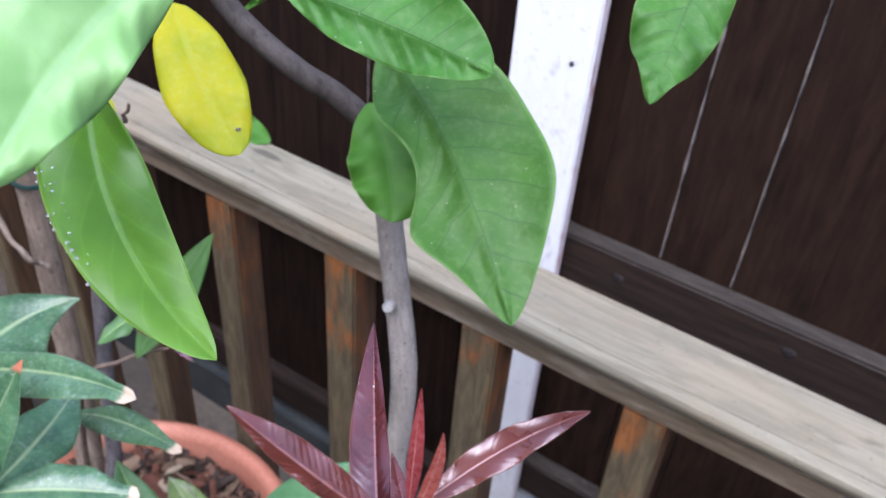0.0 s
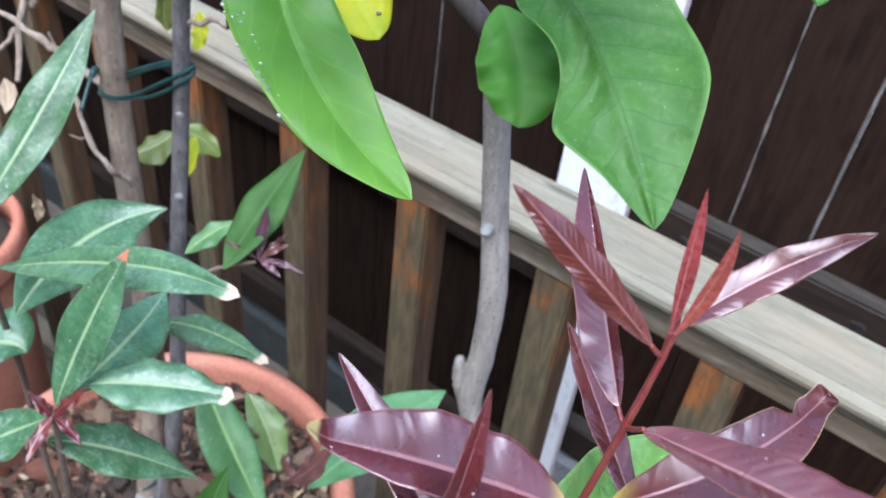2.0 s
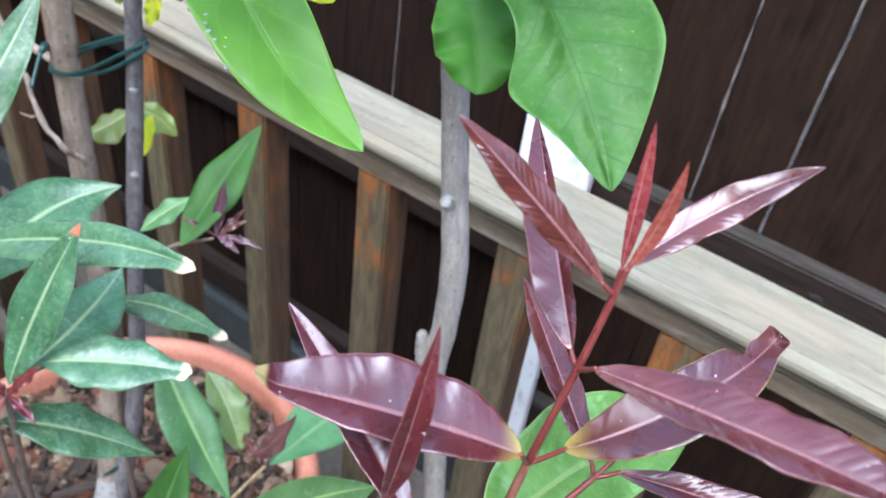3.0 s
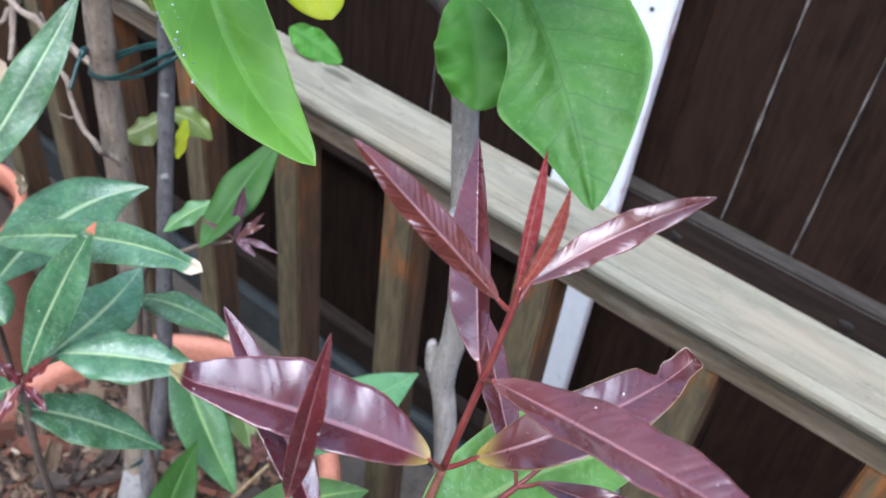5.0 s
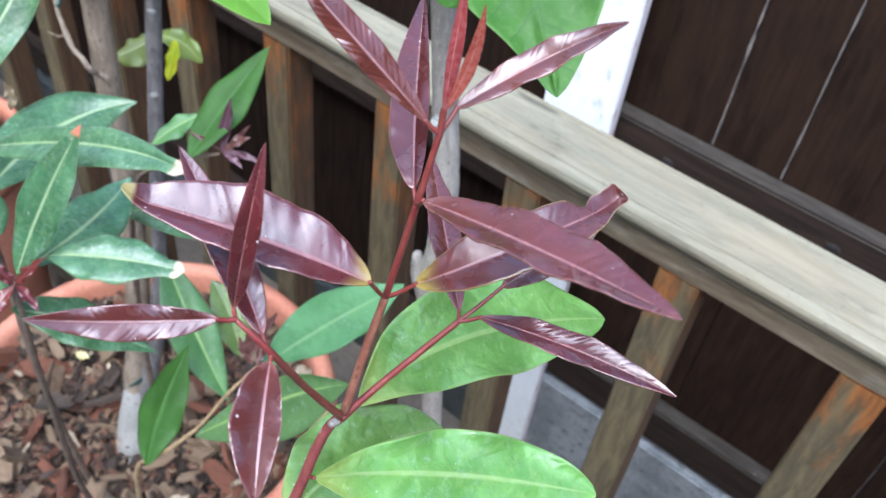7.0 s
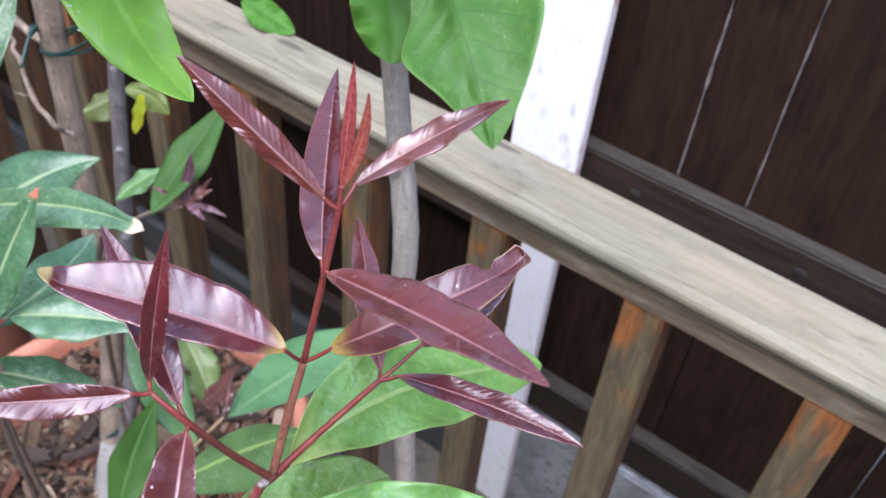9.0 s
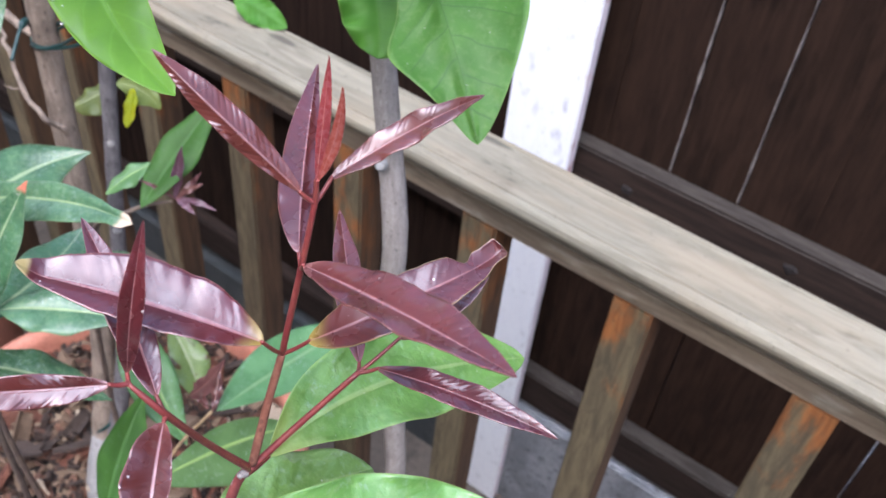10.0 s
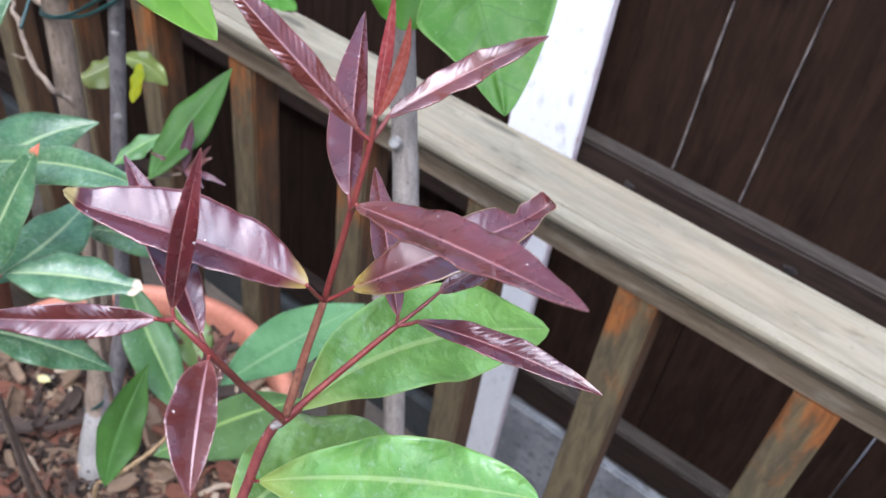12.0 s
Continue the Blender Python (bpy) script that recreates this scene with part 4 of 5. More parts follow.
leaf(red, "maroon", (0.0634, -0.4294, 1.3224), (0.0476, -0.4110, 1.3288), (0.0252, -0.3822, 1.3337), (-0.0042, -0.0031, -0.0012), (0.0026, 0.0019, 0.0007), (0, 45), 1.1)
leaf(red, "young", (0.0670, -0.4274, 1.3437), (0.0644, -0.4221, 1.3557), (0.0624, -0.4182, 1.3676), (-0.0008, -0.0008, 0.0002), (0.0018, 0.0001, 0.0003))
leaf(red, "young", (0.0678, -0.4278, 1.3444), (0.0701, -0.4248, 1.3558), (0.0707, -0.4236, 1.3667), (-0.0010, -0.0004, 0.0002), (0.0017, -0.0002, -0.0002))
leaf(red, "maroon", (0.0699, -0.4347, 1.3270), (0.0997, -0.4393, 1.3375), (0.1278, -0.4440, 1.3460), (0.0002, 0.0058, 0.0024), (-0.0012, -0.0053, 0.0010))
leaf(red, "maroon_curled", (0.0689, -0.4330, 1.3001), (0.0852, -0.4172, 1.3131), (0.0934, -0.3858, 1.3125), (-0.0057, 0.0022, 0.0031), (0.0067, -0.0038, 0.0011))
leaf(red, "maroon_tip", (0.0640, -0.4421, 1.3037), (0.0432, -0.4571, 1.3143), (0.0226, -0.4738, 1.3233), (-0.0027, 0.0073, 0.0061), (0.0054, -0.0059, 0.0018))
leaf(red, "maroon", (0.0513, -0.4691, 1.3078), (0.0526, -0.4656, 1.3261), (0.0510, -0.4581, 1.3437), (-0.0018, -0.0016, 0.0005), (0.0018, 0.0017, -0.0005), (25, -25), 1.1)
leaf(red, "maroon", (0.0527, -0.4740, 1.3099), (0.0432, -0.4873, 1.3125), (0.0341, -0.5018, 1.3182), (-0.0022, 0.0019, 0.0014), (0.0020, -0.0019, -0.0019), (-36, 0), 1.1)
leaf(red, "maroon", (0.0563, -0.4665, 1.3013), (0.0358, -0.4574, 1.3067), (0.0107, -0.4489, 1.3143), (-0.0012, -0.0047, 0.0021), (0.0020, 0.0038, 0.0017))
leaf(red, "maroon", (0.0617, -0.4694, 1.3001), (0.0708, -0.4804, 1.2967), (0.0793, -0.4900, 1.2920), (-0.0045, -0.0041, 0.0008), (0.0030, 0.0028, -0.0005), (-35, 44), 1.2)
leaf(red, "maroon", (0.0780, -0.4178, 1.2834), (0.1020, -0.4141, 1.2886), (0.1263, -0.4101, 1.2895), (-0.0008, 0.0030, 0.0025), (0.0006, -0.0044, 0.0010))
leaf(red, "maroon", (0.0721, -0.4179, 1.2809), (0.0518, -0.3989, 1.2818), (0.0293, -0.3781, 1.2826), (-0.0030, -0.0033, 0.0017), (0.0028, 0.0029, 0.0009))
leaf(red, "maroon", (0.0776, -0.4090, 1.2870), (0.0845, -0.3994, 1.2957), (0.0901, -0.3899, 1.3036), (-0.0038, 0.0014, 0.0012), (0.0037, -0.0027, 0.0003))
leaf(red, "green", (0.0605, -0.4410, 1.2530), (0.0627, -0.3932, 1.2413), (0.0806, -0.3355, 1.2146), (-0.0152, 0.0057, 0.0078), (0.0119, -0.0045, -0.0061))
leaf(red, "green", (0.0594, -0.4556, 1.2351), (0.0799, -0.4189, 1.2146), (0.1124, -0.3832, 1.1949), (-0.0068, 0.0087, 0.0067), (0.0097, -0.0124, -0.0096))
leaf(red, "green", (0.0481, -0.4565, 1.1974), (0.0437, -0.4224, 1.1862), (0.0517, -0.3840, 1.1716), (-0.0185, 0.0020, 0.0031), (0.0190, -0.0006, 0.0011))
leaf(shrub, "oldleaf", (-0.3977, -0.3552, 1.0500), (-0.3950, -0.2939, 1.1088), (-0.3967, -0.2361, 1.1670), (-0.0155, -0.0043, 0.0045), (0.0152, 0.0058, -0.0061))
leaf(shrub, "oldleaf", (-0.3108, -0.3784, 1.0481), (-0.3493, -0.3034, 1.0388), (-0.3327, -0.2479, 1.0425), (-0.0258, -0.0040, 0.0082), (0.0348, 0.0056, -0.0049))
leaf(shrub, "tipped", (-0.3407, -0.3688, 1.0615), (-0.2367, -0.3429, 1.1123), (-0.1612, -0.3314, 1.1304), (-0.0041, 0.0068, 0.0069), (0.0046, -0.0164, -0.0031))
leaf(shrub, "oldleaf_rust", (-0.2241, -0.4075, 1.0621), (-0.2219, -0.3825, 1.1024), (-0.2151, -0.3544, 1.1443), (-0.0136, -0.0031, 0.0035), (0.0154, 0.0011, -0.0024))
leaf(shrub, "oldleaf", (-0.2259, -0.4029, 1.0616), (-0.2514, -0.3446, 1.0429), (-0.2655, -0.3035, 1.0461), (-0.0168, -0.0059, 0.0050), (0.0192, 0.0074, -0.0017))
leaf(shrub, "tipped", (-0.2169, -0.3917, 1.0715), (-0.1894, -0.3697, 1.0738), (-0.1532, -0.3472, 1.0725), (-0.0081, 0.0115, 0.0042), (0.0098, -0.0140, -0.0019))
leaf(shrub, "oldleaf", (-0.2289, -0.4153, 1.0359), (-0.2116, -0.3871, 1.0138), (-0.1793, -0.3593, 0.9877), (-0.0091, 0.0115, 0.0040), (0.0113, -0.0116, -0.0018))
leaf(shrub, "oldleaf", (-0.2274, -0.4120, 1.0536), (-0.2483, -0.4279, 1.0361), (-0.2654, -0.4504, 1.0250), (-0.0108, 0.0076, 0.0041), (0.0118, -0.0098, -0.0025))
leaf(shrub, "oldleaf", (-0.3318, -0.3703, 0.9924), (-0.3472, -0.3765, 0.9963), (-0.3670, -0.3990, 0.9869), (-0.0166, 0.0190, 0.0073), (0.0212, -0.0250, -0.0052))
leaf(shrub, "tipped", (-0.2901, -0.3008, 0.9982), (-0.2402, -0.2959, 1.0218), (-0.1832, -0.2955, 1.0331), (-0.0013, 0.0089, 0.0027), (0.0012, -0.0129, -0.0016))
leaf(shrub, "darkleaf", (-0.2546, -0.2657, 1.0454), (-0.2645, -0.2226, 1.0634), (-0.2673, -0.1766, 1.0904), (-0.0132, -0.0038, 0.0038), (0.0166, 0.0027, -0.0007))
leaf(shrub, "freshleaf", (-0.2924, -0.2675, 1.0372), (-0.2842, -0.2503, 1.0489), (-0.2738, -0.2351, 1.0570), (-0.0068, 0.0025, 0.0023), (0.0088, -0.0040, -0.0017))
leaf(shrub, "violet", (-0.2480, -0.2415, 1.0417), (-0.2520, -0.2341, 1.0593), (-0.2504, -0.2277, 1.0802), (-0.0029, -0.0019, 0.0005), (0.0051, 0.0011, -0.0001))
leaf(shrub, "youngdark", (-0.2462, -0.2425, 1.0440), (-0.2385, -0.2360, 1.0531), (-0.2309, -0.2296, 1.0581), (-0.0015, -0.0001, 0.0022), (0.0022, -0.0005, -0.0014))
leaf(shrub, "violet", (-0.2462, -0.2425, 1.0440), (-0.2303, -0.2377, 1.0475), (-0.2145, -0.2329, 1.0451), (-0.0002, 0.0013, 0.0021), (0.0009, -0.0019, -0.0013))
leaf(shrub, "youngdark", (-0.2462, -0.2425, 1.0440), (-0.2571, -0.2483, 1.0511), (-0.2679, -0.2542, 1.0562), (0.0005, -0.0015, -0.0006), (0.0002, 0.0010, 0.0014))
leaf(shrub, "youngdark", (-0.2462, -0.2425, 1.0440), (-0.2408, -0.2340, 1.0534), (-0.2354, -0.2256, 1.0647), (-0.0014, -0.0007, 0.0016), (0.0021, 0.0001, -0.0009))
leaf(shrub, "violet", (-0.2462, -0.2425, 1.0440), (-0.2359, -0.2429, 1.0449), (-0.2255, -0.2432, 1.0417), (0.0006, 0.0019, 0.0018), (0.0001, -0.0025, -0.0010))
leaf(shrub, "youngdark", (-0.2456, -0.2385, 1.0431), (-0.2468, -0.2296, 1.0449), (-0.2464, -0.2220, 1.0522), (-0.0033, -0.0007, 0.0009), (0.0037, -0.0001, 0.0005))
leaf(shrub, "freshleaf", (-0.2381, -0.3066, 0.9943), (-0.1986, -0.3176, 0.9579), (-0.1575, -0.3266, 0.9223), (-0.0016, -0.0194, 0.0036), (0.0059, 0.0138, 0.0027))
leaf(shrub, "darkleaf", (-0.1598, -0.3937, 0.9166), (-0.1705, -0.3706, 0.9430), (-0.1803, -0.3349, 0.9727), (-0.0172, -0.0044, -0.0084), (0.0116, 0.0082, -0.0054))
leaf(shrub, "dullleaf", (-0.2222, -0.2819, 0.9620), (-0.1986, -0.2861, 0.9424), (-0.1779, -0.2961, 0.9191), (-0.0014, -0.0150, 0.0035), (0.0059, 0.0128, 0.0018))
leaf(shrub, "glazed", (-0.1268, -0.3203, 0.9832), (-0.1273, -0.2521, 0.9706), (-0.1193, -0.1889, 0.9631), (-0.0216, 0.0074, 0.0045), (0.0197, -0.0092, -0.0021))
leaf(shrub, "freshleaf", (-0.1317, -0.3723, 0.9577), (-0.0856, -0.3440, 1.0118), (-0.0435, -0.3285, 1.0519), (-0.0091, 0.0053, 0.0061), (0.0170, -0.0099, -0.0114))
leaf(shrub, "youngdark", (-0.1266, -0.3240, 0.9871), (-0.1312, -0.3150, 0.9948), (-0.1388, -0.3049, 1.0037), (-0.0035, -0.0012, -0.0019), (0.0019, 0.0025, -0.0018))
leaf(shrub, "youngdark", (-0.1290, -0.3247, 0.9879), (-0.1351, -0.3250, 0.9956), (-0.1422, -0.3235, 1.0040), (-0.0028, -0.0016, -0.0027), (0.0006, 0.0031, -0.0006))
leaf(shrub, "youngred", (-0.2230, -0.4106, 1.0584), (-0.2246, -0.4132, 1.0661), (-0.2323, -0.4158, 1.0763), (0.0016, -0.0032, -0.0001), (-0.0005, 0.0032, 0.0007))
leaf(shrub, "youngred", (-0.2230, -0.4106, 1.0584), (-0.2160, -0.4049, 1.0687), (-0.2078, -0.3955, 1.0804), (-0.0029, 0.0014, 0.0011), (0.0033, -0.0021, -0.0008))
leaf(shrub, "youngred", (-0.2230, -0.4106, 1.0584), (-0.2201, -0.4223, 1.0542), (-0.2154, -0.4342, 1.0472), (-0.0031, -0.0014, 0.0009), (0.0040, 0.0014, -0.0001))
leaf(shrub, "youngred", (-0.2230, -0.4106, 1.0584), (-0.2094, -0.4110, 1.0584), (-0.1969, -0.4122, 1.0568), (-0.0001, -0.0030, 0.0009), (0.0002, 0.0027, 0.0006))
leaf(shrub, "youngdark", (-0.1071, -0.3512, 1.0473), (-0.0973, -0.3461, 1.0608), (-0.0900, -0.3365, 1.0798), (-0.0045, 0.0020, 0.0015), (0.0056, -0.0037, -0.0013))
leaf(sapling, "palegreen", (-0.4749, -0.1302, 0.9817), (-0.4839, -0.1463, 0.9717), (-0.4950, -0.1619, 0.9635), (-0.0105, 0.0045, 0.0036), (0.0193, -0.0094, -0.0048))
leaf(sapling, "palegreen", (-0.5035, -0.1093, 0.9590), (-0.4910, -0.0926, 0.9518), (-0.4729, -0.0842, 0.9329), (-0.0058, 0.0110, 0.0037), (0.0094, -0.0154, -0.0037))
leaf(tree, "magnolia_fold", (-0.0986, -0.2112, 1.3005), (-0.0392, -0.2436, 1.2844), (0.0142, -0.2777, 1.2449), (0.0229, 0.0266, 0.0146), (-0.0164, -0.0199, -0.0094))
leaf(tree, "magnolia_back", (-0.1107, -0.2064, 1.2657), (-0.0855, -0.2232, 1.2480), (-0.0716, -0.2386, 1.2310), (-0.0107, -0.0106, -0.0022), (0.0126, 0.0118, 0.0032), (0, 0), 1.25)
leaf(tree, "magnolia", (-0.1010, -0.2725, 1.3482), (-0.0568, -0.2653, 1.3438), (-0.0149, -0.2615, 1.3373), (0.0005, 0.0134, 0.0171), (-0.0002, -0.0092, -0.0107))
leaf(tree, "magnolia_point", (0.0166, -0.1354, 1.3711), (0.0213, -0.1767, 1.3405), (0.0252, -0.2057, 1.3155), (-0.0193, -0.0045, 0.0027), (0.0165, 0.0033, -0.0017))
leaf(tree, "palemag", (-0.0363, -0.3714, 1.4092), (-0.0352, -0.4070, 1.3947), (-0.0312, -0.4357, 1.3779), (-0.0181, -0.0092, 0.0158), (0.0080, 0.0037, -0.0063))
leaf(tree, "lime", (-0.1144, -0.3353, 1.3777), (-0.0691, -0.3849, 1.3412), (-0.0062, -0.4052, 1.3199), (-0.0056, -0.0151, 0.0009), (0.0067, 0.0112, 0.0058))
leaf(tree, "yellow", (-0.1665, -0.2698, 1.3211), (-0.1390, -0.2831, 1.2978), (-0.1132, -0.2900, 1.2774), (-0.0082, -0.0140, -0.0035), (0.0088, 0.0140, 0.0042))
leaf(shrub, "petal", (-0.5546, -0.2542, 0.5581), (-0.5437, -0.2518, 0.5610), (-0.5322, -0.2501, 0.5630), (-0.0010, 0.0043, 0.0010), (0.0012, -0.0060, -0.0003))
leaf(sapling, "dry", (-0.5297, -0.2433, 1.0605), (-0.5035, -0.2563, 1.0616), (-0.4904, -0.2682, 1.0568), (-0.0033, -0.0054, 0.0012), (0.0039, 0.0058, 0.0025))
leaf(sapling, "dry", (-0.3802, -0.3180, 1.0444), (-0.3766, -0.3169, 1.0586), (-0.3753, -0.3187, 1.0715), (-0.0017, -0.0023, 0.0003), (0.0039, 0.0025, -0.0006))
leaf(sapling, "yellow", (-0.4710, -0.1125, 0.9714), (-0.4647, -0.1228, 0.9584), (-0.4584, -0.1355, 0.9434), (-0.0048, -0.0038, 0.0010), (0.0061, 0.0019, 0.0012))
leaf(sapling, "palegreen", (-0.3820, -0.1873, 1.1750), (-0.3919, -0.1874, 1.1506), (-0.3902, -0.1859, 1.1357), (-0.0039, -0.0041, 0.0007), (0.0094, 0.0043, -0.0018))
leaf(sapling, "yellow", (-0.4327, -0.1250, 1.1144), (-0.4235, -0.1327, 1.1012), (-0.4209, -0.1418, 1.0908), (-0.0048, -0.0045, 0.0008), (0.0065, 0.0021, 0.0018))
leaf(tree, "magnolia_back", (-0.2110, -0.1447, 1.2831), (-0.2209, -0.1617, 1.2713), (-0.2277, -0.1726, 1.2642), (-0.0021, -0.0002, 0.0022), (0.0016, 0.0001, -0.0015), (0, 0), 0.7)
leaf(tree, "magnolia_back", (-0.4881, 0.0349, 1.0074), (-0.4619, 0.0421, 0.9993), (-0.4285, 0.0499, 0.9874), (0.0006, 0.0104, 0.0097), (-0.0004, -0.0128, -0.0109))

# ---- water drops along the lime leaf, a brown spot on the yellow one ----
def bead(bm, at, r, flat=0.7):
    bmesh.ops.create_icosphere(bm, subdivisions=2, radius=r, matrix=Matrix.Translation(at) @ Matrix.Diagonal((1, 1, flat, 1)))


drop_rng = random.Random(9)
for k in range(46):
    rows = GRID["lime"]
    i, j = drop_rng.randrange(18, 46), drop_rng.choice((0, 0, 1, 1, 2, 3))
    bm = bmesh.new()
    bead(bm, rows[i][j], drop_rng.uniform(0.0003, 0.00075))
    part("water_drop", bm, DROP, LEAF_OF["lime"], "clear bead of rain water")
bm = bmesh.new()
bead(bm, GRID["yellow"][29][10], 0.0012, 0.5)
part("spot", bm, TWIG_BROWN, LEAF_OF["yellow"], "brown blemish on the yellow leaf")

# ---- bark mulch in the pot ----
CHIP = {}
for nm, a, b, c in (("red", (0.14, 0.052, 0.03), (0.21, 0.078, 0.044), (0.055, 0.024, 0.016)), ("brown", (0.12, 0.076, 0.046), (0.19, 0.125, 0.078), (0.055, 0.035, 0.021)), ("pale", (0.4, 0.31, 0.21), (0.54, 0.45, 0.34), (0.2, 0.15, 0.1)), ("tan", (0.2, 0.135, 0.085), (0.29, 0.2, 0.13), (0.085, 0.055, 0.034)), ("dark", (0.05, 0.035, 0.028), (0.08, 0.055, 0.04), (0.03, 0.022, 0.018))):
    CHIP[nm] = rough_stuff("bark_chip_" + nm, a, b, c, 60.0, 0.85, 0.001)


def crumb_paint():
    m, nt, bsdf = nodes_of("bark_crumbs")
    n = Net(nt)
    geo = n.add("ShaderNodeNewGeometry")
    ramp = n.add("ShaderNodeValToRGB")
    ramp.color_ramp.elements[0].color = (0.022, 0.014, 0.01, 1)
    ramp.color_ramp.elements[1].color = (0.3, 0.22, 0.14, 1)
    for at, c in ((0.4, (0.055, 0.033, 0.022, 1)), (0.7, (0.16, 0.065, 0.036, 1)), (0.88, (0.2, 0.13, 0.08, 1))):
        ramp.color_ramp.elements.new(at).color = c
    nt.links.new(geo.outputs["Random Per Island"], ramp.inputs[0])
    fine = n.noise(n.coords(), 400.0, 3.0)
    n.put(bsdf.inputs["Base Color"], n.mix(n.ramp(fine, 0.35, 0.65, 0.0, 0.5), ramp.outputs[0], (0.03, 0.02, 0.015)))
    bsdf.inputs["Roughness"].default_value = 0.8
    n.bump(bsdf, fine, 0.5, 0.0008)
    return m


CRUMB = crumb_paint()


def chip_mesh(seed):
    """A curled, ragged flake of bark."""
    rng = random.Random(seed)
    bm = bmesh.new()
    nx, ny = 4, 3
    curl, bend = rng.uniform(-0.5, 0.9), rng.uniform(-0.3, 0.3)
    tops, lows = [], []
    for i in range(nx + 1):
        for j in range(ny + 1):
            x, y = i / nx - 0.5, j / ny - 0.5
            x += rng.uniform(-0.08, 0.08)
            y = y * (1 - 0.5 * abs(x)) + rng.uniform(-0.07, 0.07)
            z = curl * y * y + bend * x * x + rng.uniform(-0.03, 0.03)
            tops.append(bm.verts.new((x, y * 0.6, z)))
            lows.append(bm.verts.new((x, y * 0.6, z - 0.11)))
    g = lambda i, j: i * (ny + 1) + j
    for i in range(nx):
        for j in range(ny):
            q = (g(i, j), g(i + 1, j), g(i + 1, j + 1), g(i, j + 1))
            bm.faces.new([tops[k] for k in q])
            bm.faces.new([lows[k] for k in q[::-1]])
    rim = [g(i, 0) for i in range(nx)] + [g(nx, j) for j in range(ny)] + [g(i, ny) for i in range(nx, 0, -1)] + [g(0, j) for j in range(ny, 0, -1)]
    for a, b in zip(rim, rim[1:] + rim[:1]):
        bm.faces.new((tops[b], tops[a], lows[a], lows[b]))
    me = bpy.data.meshes.new("bark_chip")
    bm.to_mesh(me)
    bm.free()
    return me


def mulch():
    m = thing("bark_mulch", (POT.x, POT.y, 0.51), "loose red-brown bark chips and dry leaf bits covering the potting soil", "mulch", kind="stuff")
    rng = random.Random(77)
    shapes = []
    for k in range(16):
        me = chip_mesh(200 + k)
        me.materials.append(CHIP[("red", "tan", "dark", "brown", "pale", "red", "dark", "tan")[k % 8]])
        shapes.append(me)
    for k in range(290):
        r, a = 0.18 * math.sqrt(rng.random()), rng.uniform(0, 2 * math.pi)
        x, y = r * math.cos(a), r * math.sin(a)
        size = rng.choice((0.013, 0.018, 0.024, 0.032, 0.046)) * rng.uniform(0.8, 1.2)
        pick = rng.randrange(16)
        size *= {4: 0.7, 2: 0.6, 6: 0.6}.get(pick % 8, 0.95)
        ob = new("bark_chip", shapes[pick])
        ob.parent = m
        ob.matrix_local = Matrix.Translation((x, y, 0.031 - 0.36 * r * r + rng.uniform(0, 0.03))) @ Euler((rng.uniform(-1.2, 1.2), rng.uniform(-1.2, 1.2), rng.uniform(0, 6.3))).to_matrix().to_4x4() @ Matrix.Diagonal((size * rng.uniform(1.0, 1.6), size * rng.uniform(0.7, 1.2), size * rng.uniform(0.9, 1.5), 1))
    # smaller crumbs between and under the chips, too many to count
    vs, fs = [], []
    for k in range(3000):
        r, a = 0.188 * math.sqrt(rng.random()), rng.uniform(0, 2 * math.pi)
        sx = rng.uniform(0.0025, 0.011)
        mt = Matrix.Translation((r * math.cos(a), r * math.sin(a), 0.029 - 0.36 * r * r + rng.uniform(0, 0.011))) @ Euler((rng.uniform(-1, 1), rng.uniform(-1, 1), rng.uniform(0, 6.3))).to_matrix().to_4x4()
        b = len(vs)
        for x, y, z in ((-1, -0.5, -0.2), (1, -0.4, -0.1), (0.9, 0.5, -0.2), (-0.8, 0.4, -0.1), (-0.9, -0.4, 0.2), (0.8, -0.5, 0.3), (1, 0.4, 0.2), (-0.9, 0.5, 0.25)):
            vs.append(mt @ Vector((x * sx * rng.uniform(0.7, 1.2), y * sx * rng.uniform(0.5, 1.2), z * sx)))
        for q in ((3, 2, 1, 0), (4, 5, 6, 7), (0, 1, 5, 4), (1, 2, 6, 5), (2, 3, 7, 6), (3, 0, 4, 7)):
            fs.append([b + i for i in q])
    me = bpy.data.meshes.new("crumbs")
    me.from_pydata(vs, [], fs)
    me.materials.append(CRUMB)
    crumbs = new("crumbs", me)
    crumbs.parent = m
    tagged(crumbs, "small brown bark crumbs", kind="stuff")
    return m


mulch()

# ---- fence boards ----
def board_mesh(z0, z1, paint):
    bm = bar(-0.0449, 0.0449, -0.009, 0.009, z0, z1, 0.0006)
    me = bpy.data.meshes.new("board")
    bm.to_mesh(me)
    bm.free()
    me.materials.append(paint)
    return me


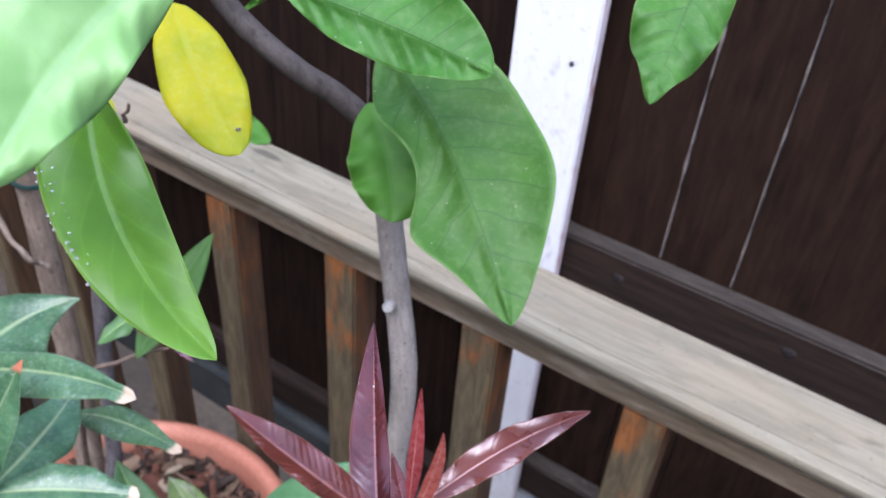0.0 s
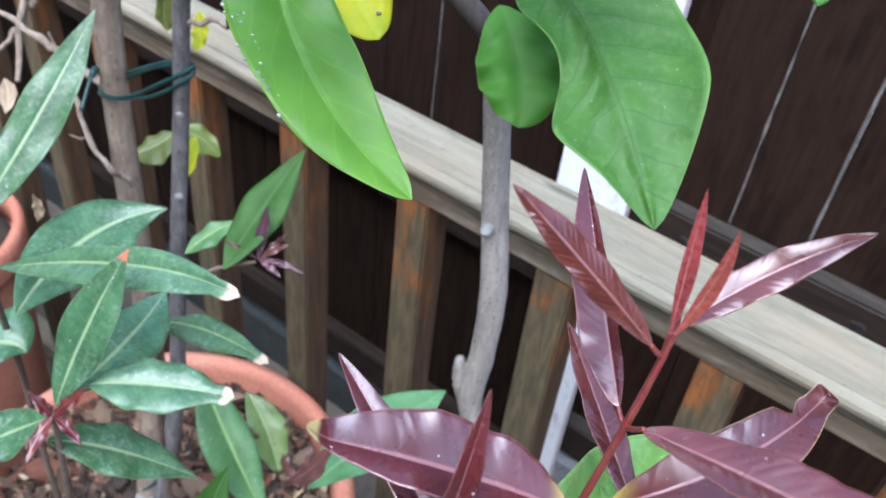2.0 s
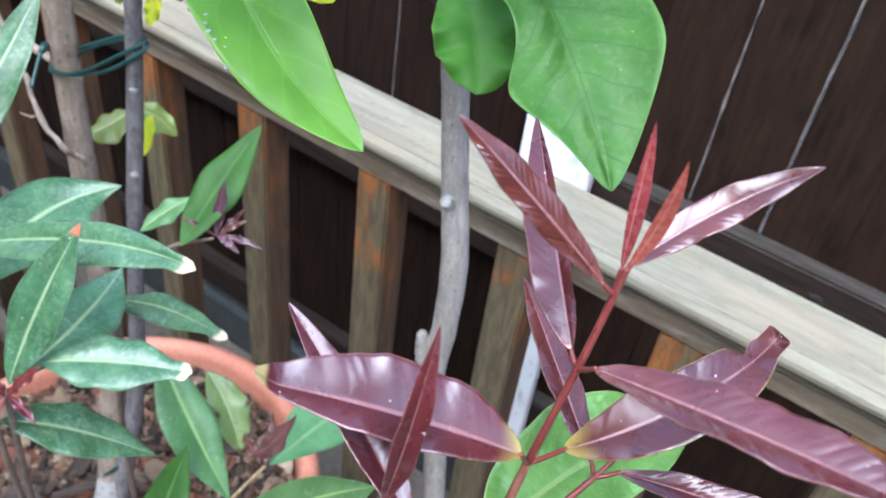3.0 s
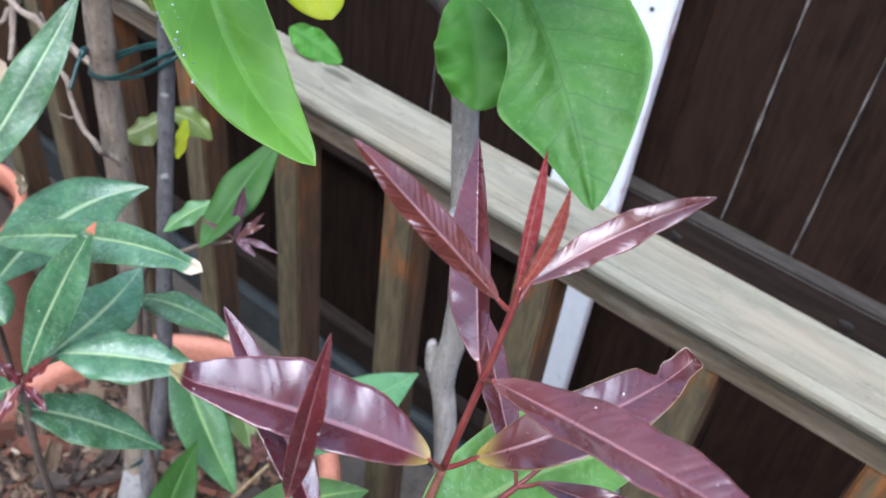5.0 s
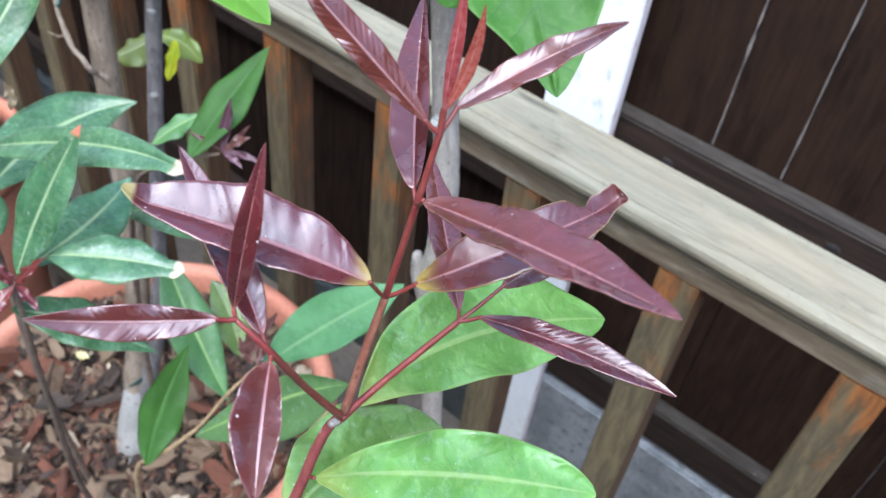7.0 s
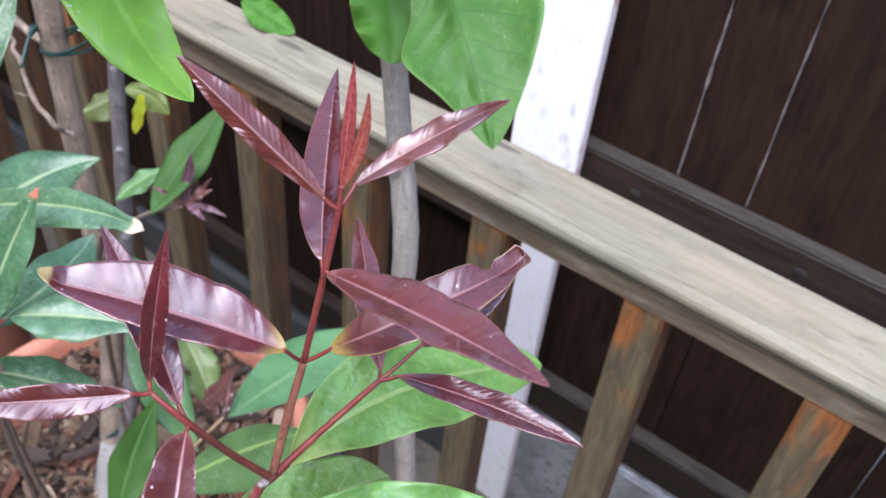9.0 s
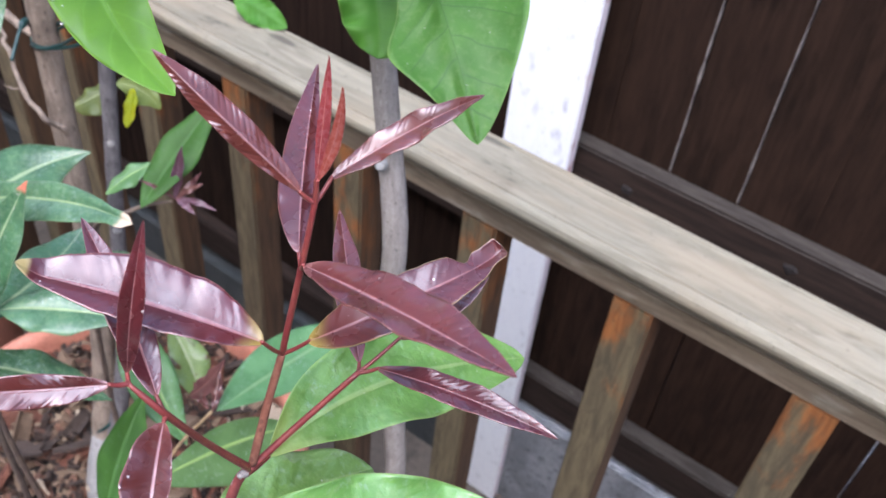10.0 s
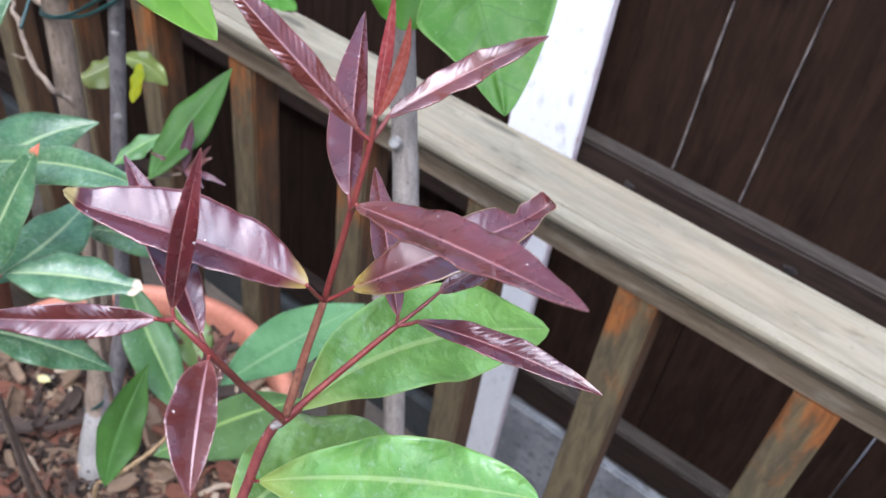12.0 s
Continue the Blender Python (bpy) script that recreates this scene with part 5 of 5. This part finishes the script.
def boards(panel, x_from, count, mesh, narrow, open_joints):
    """Boards from x_from on, 90 mm apart; those right of an open joint are trimmed to leave a gap."""
    for k in range(count):
        ob = new("board", narrow if k in open_joints else mesh)
        ob.parent = panel
        ob.location = Vector((x_from + 0.09 * k + (0.0006 if k in open_joints else 0), 0.3695 + 0.0006 * (k % 3 - 1), 0)) - Vector(panel.location)


def trimmed(z0, z1, paint):
    bm = bar(-0.0434, 0.0446, -0.009, 0.009, z0, z1, 0.0008)
    me = bpy.data.meshes.new("board")
    bm.to_mesh(me)
    bm.free()
    me.materials.append(paint)
    return me


boards(right_fence, -0.2265, 24, board_mesh(0.0, 1.80, BOARD), trimmed(0.0, 1.80, BOARD), (2, 3, 6, 10))
boards(left_fence, -0.1365 - 0.09 * 28, 27, board_mesh(0.0, 1.66, BOARD_SHADED), trimmed(0.0, 1.66, BOARD_SHADED), (24, 20))


def seam(panel, x, z0, z1, width, seed):
    """A ragged pale line along the edge of a board."""
    rng = random.Random(seed)
    bm = bmesh.new()
    rows = []
    steps = int((z1 - z0) / 0.012)
    for i in range(steps + 1):
        z = z0 + (z1 - z0) * i / steps
        w = width * (0.35 + 0.65 * abs(noise.noise(Vector((x * 9, 0, z * 26))) * 1.6)) * (1.0 if rng.random() > 0.06 else 0.3)
        c = x + 0.0003 * math.sin(z * 31)
        rows.append([bm.verts.new((c + d * w / 2, 0.3592 + e, z)) for d, e in ((-1, 0.0016), (-0.6, 0), (0.6, 0), (1, 0.0016))])
    for a, b in zip(rows, rows[1:]):
        for k in range(3):
            bm.faces.new((a[k], a[k + 1], b[k + 1], b[k]))
        bm.faces.new((a[3], a[0], b[0], b[3]))
    bm.faces.new(rows[0])
    bm.faces.new(rows[-1][::-1])
    bmesh.ops.recalc_face_normals(bm, faces=bm.faces)
    part("seam", bm, SEAM_PALE, panel, "ragged pale line between boards", False)


seam(right_fence, -0.0916, 0.806, 1.79, 0.0042, 1)
seam(right_fence, -0.0016, 0.806, 1.79, 0.0036, 2)
seam(right_fence, 0.268, 0.36, 0.72, 0.0016, 3)
seam(left_fence, -0.5416, 0.70, 1.64, 0.0022, 4)
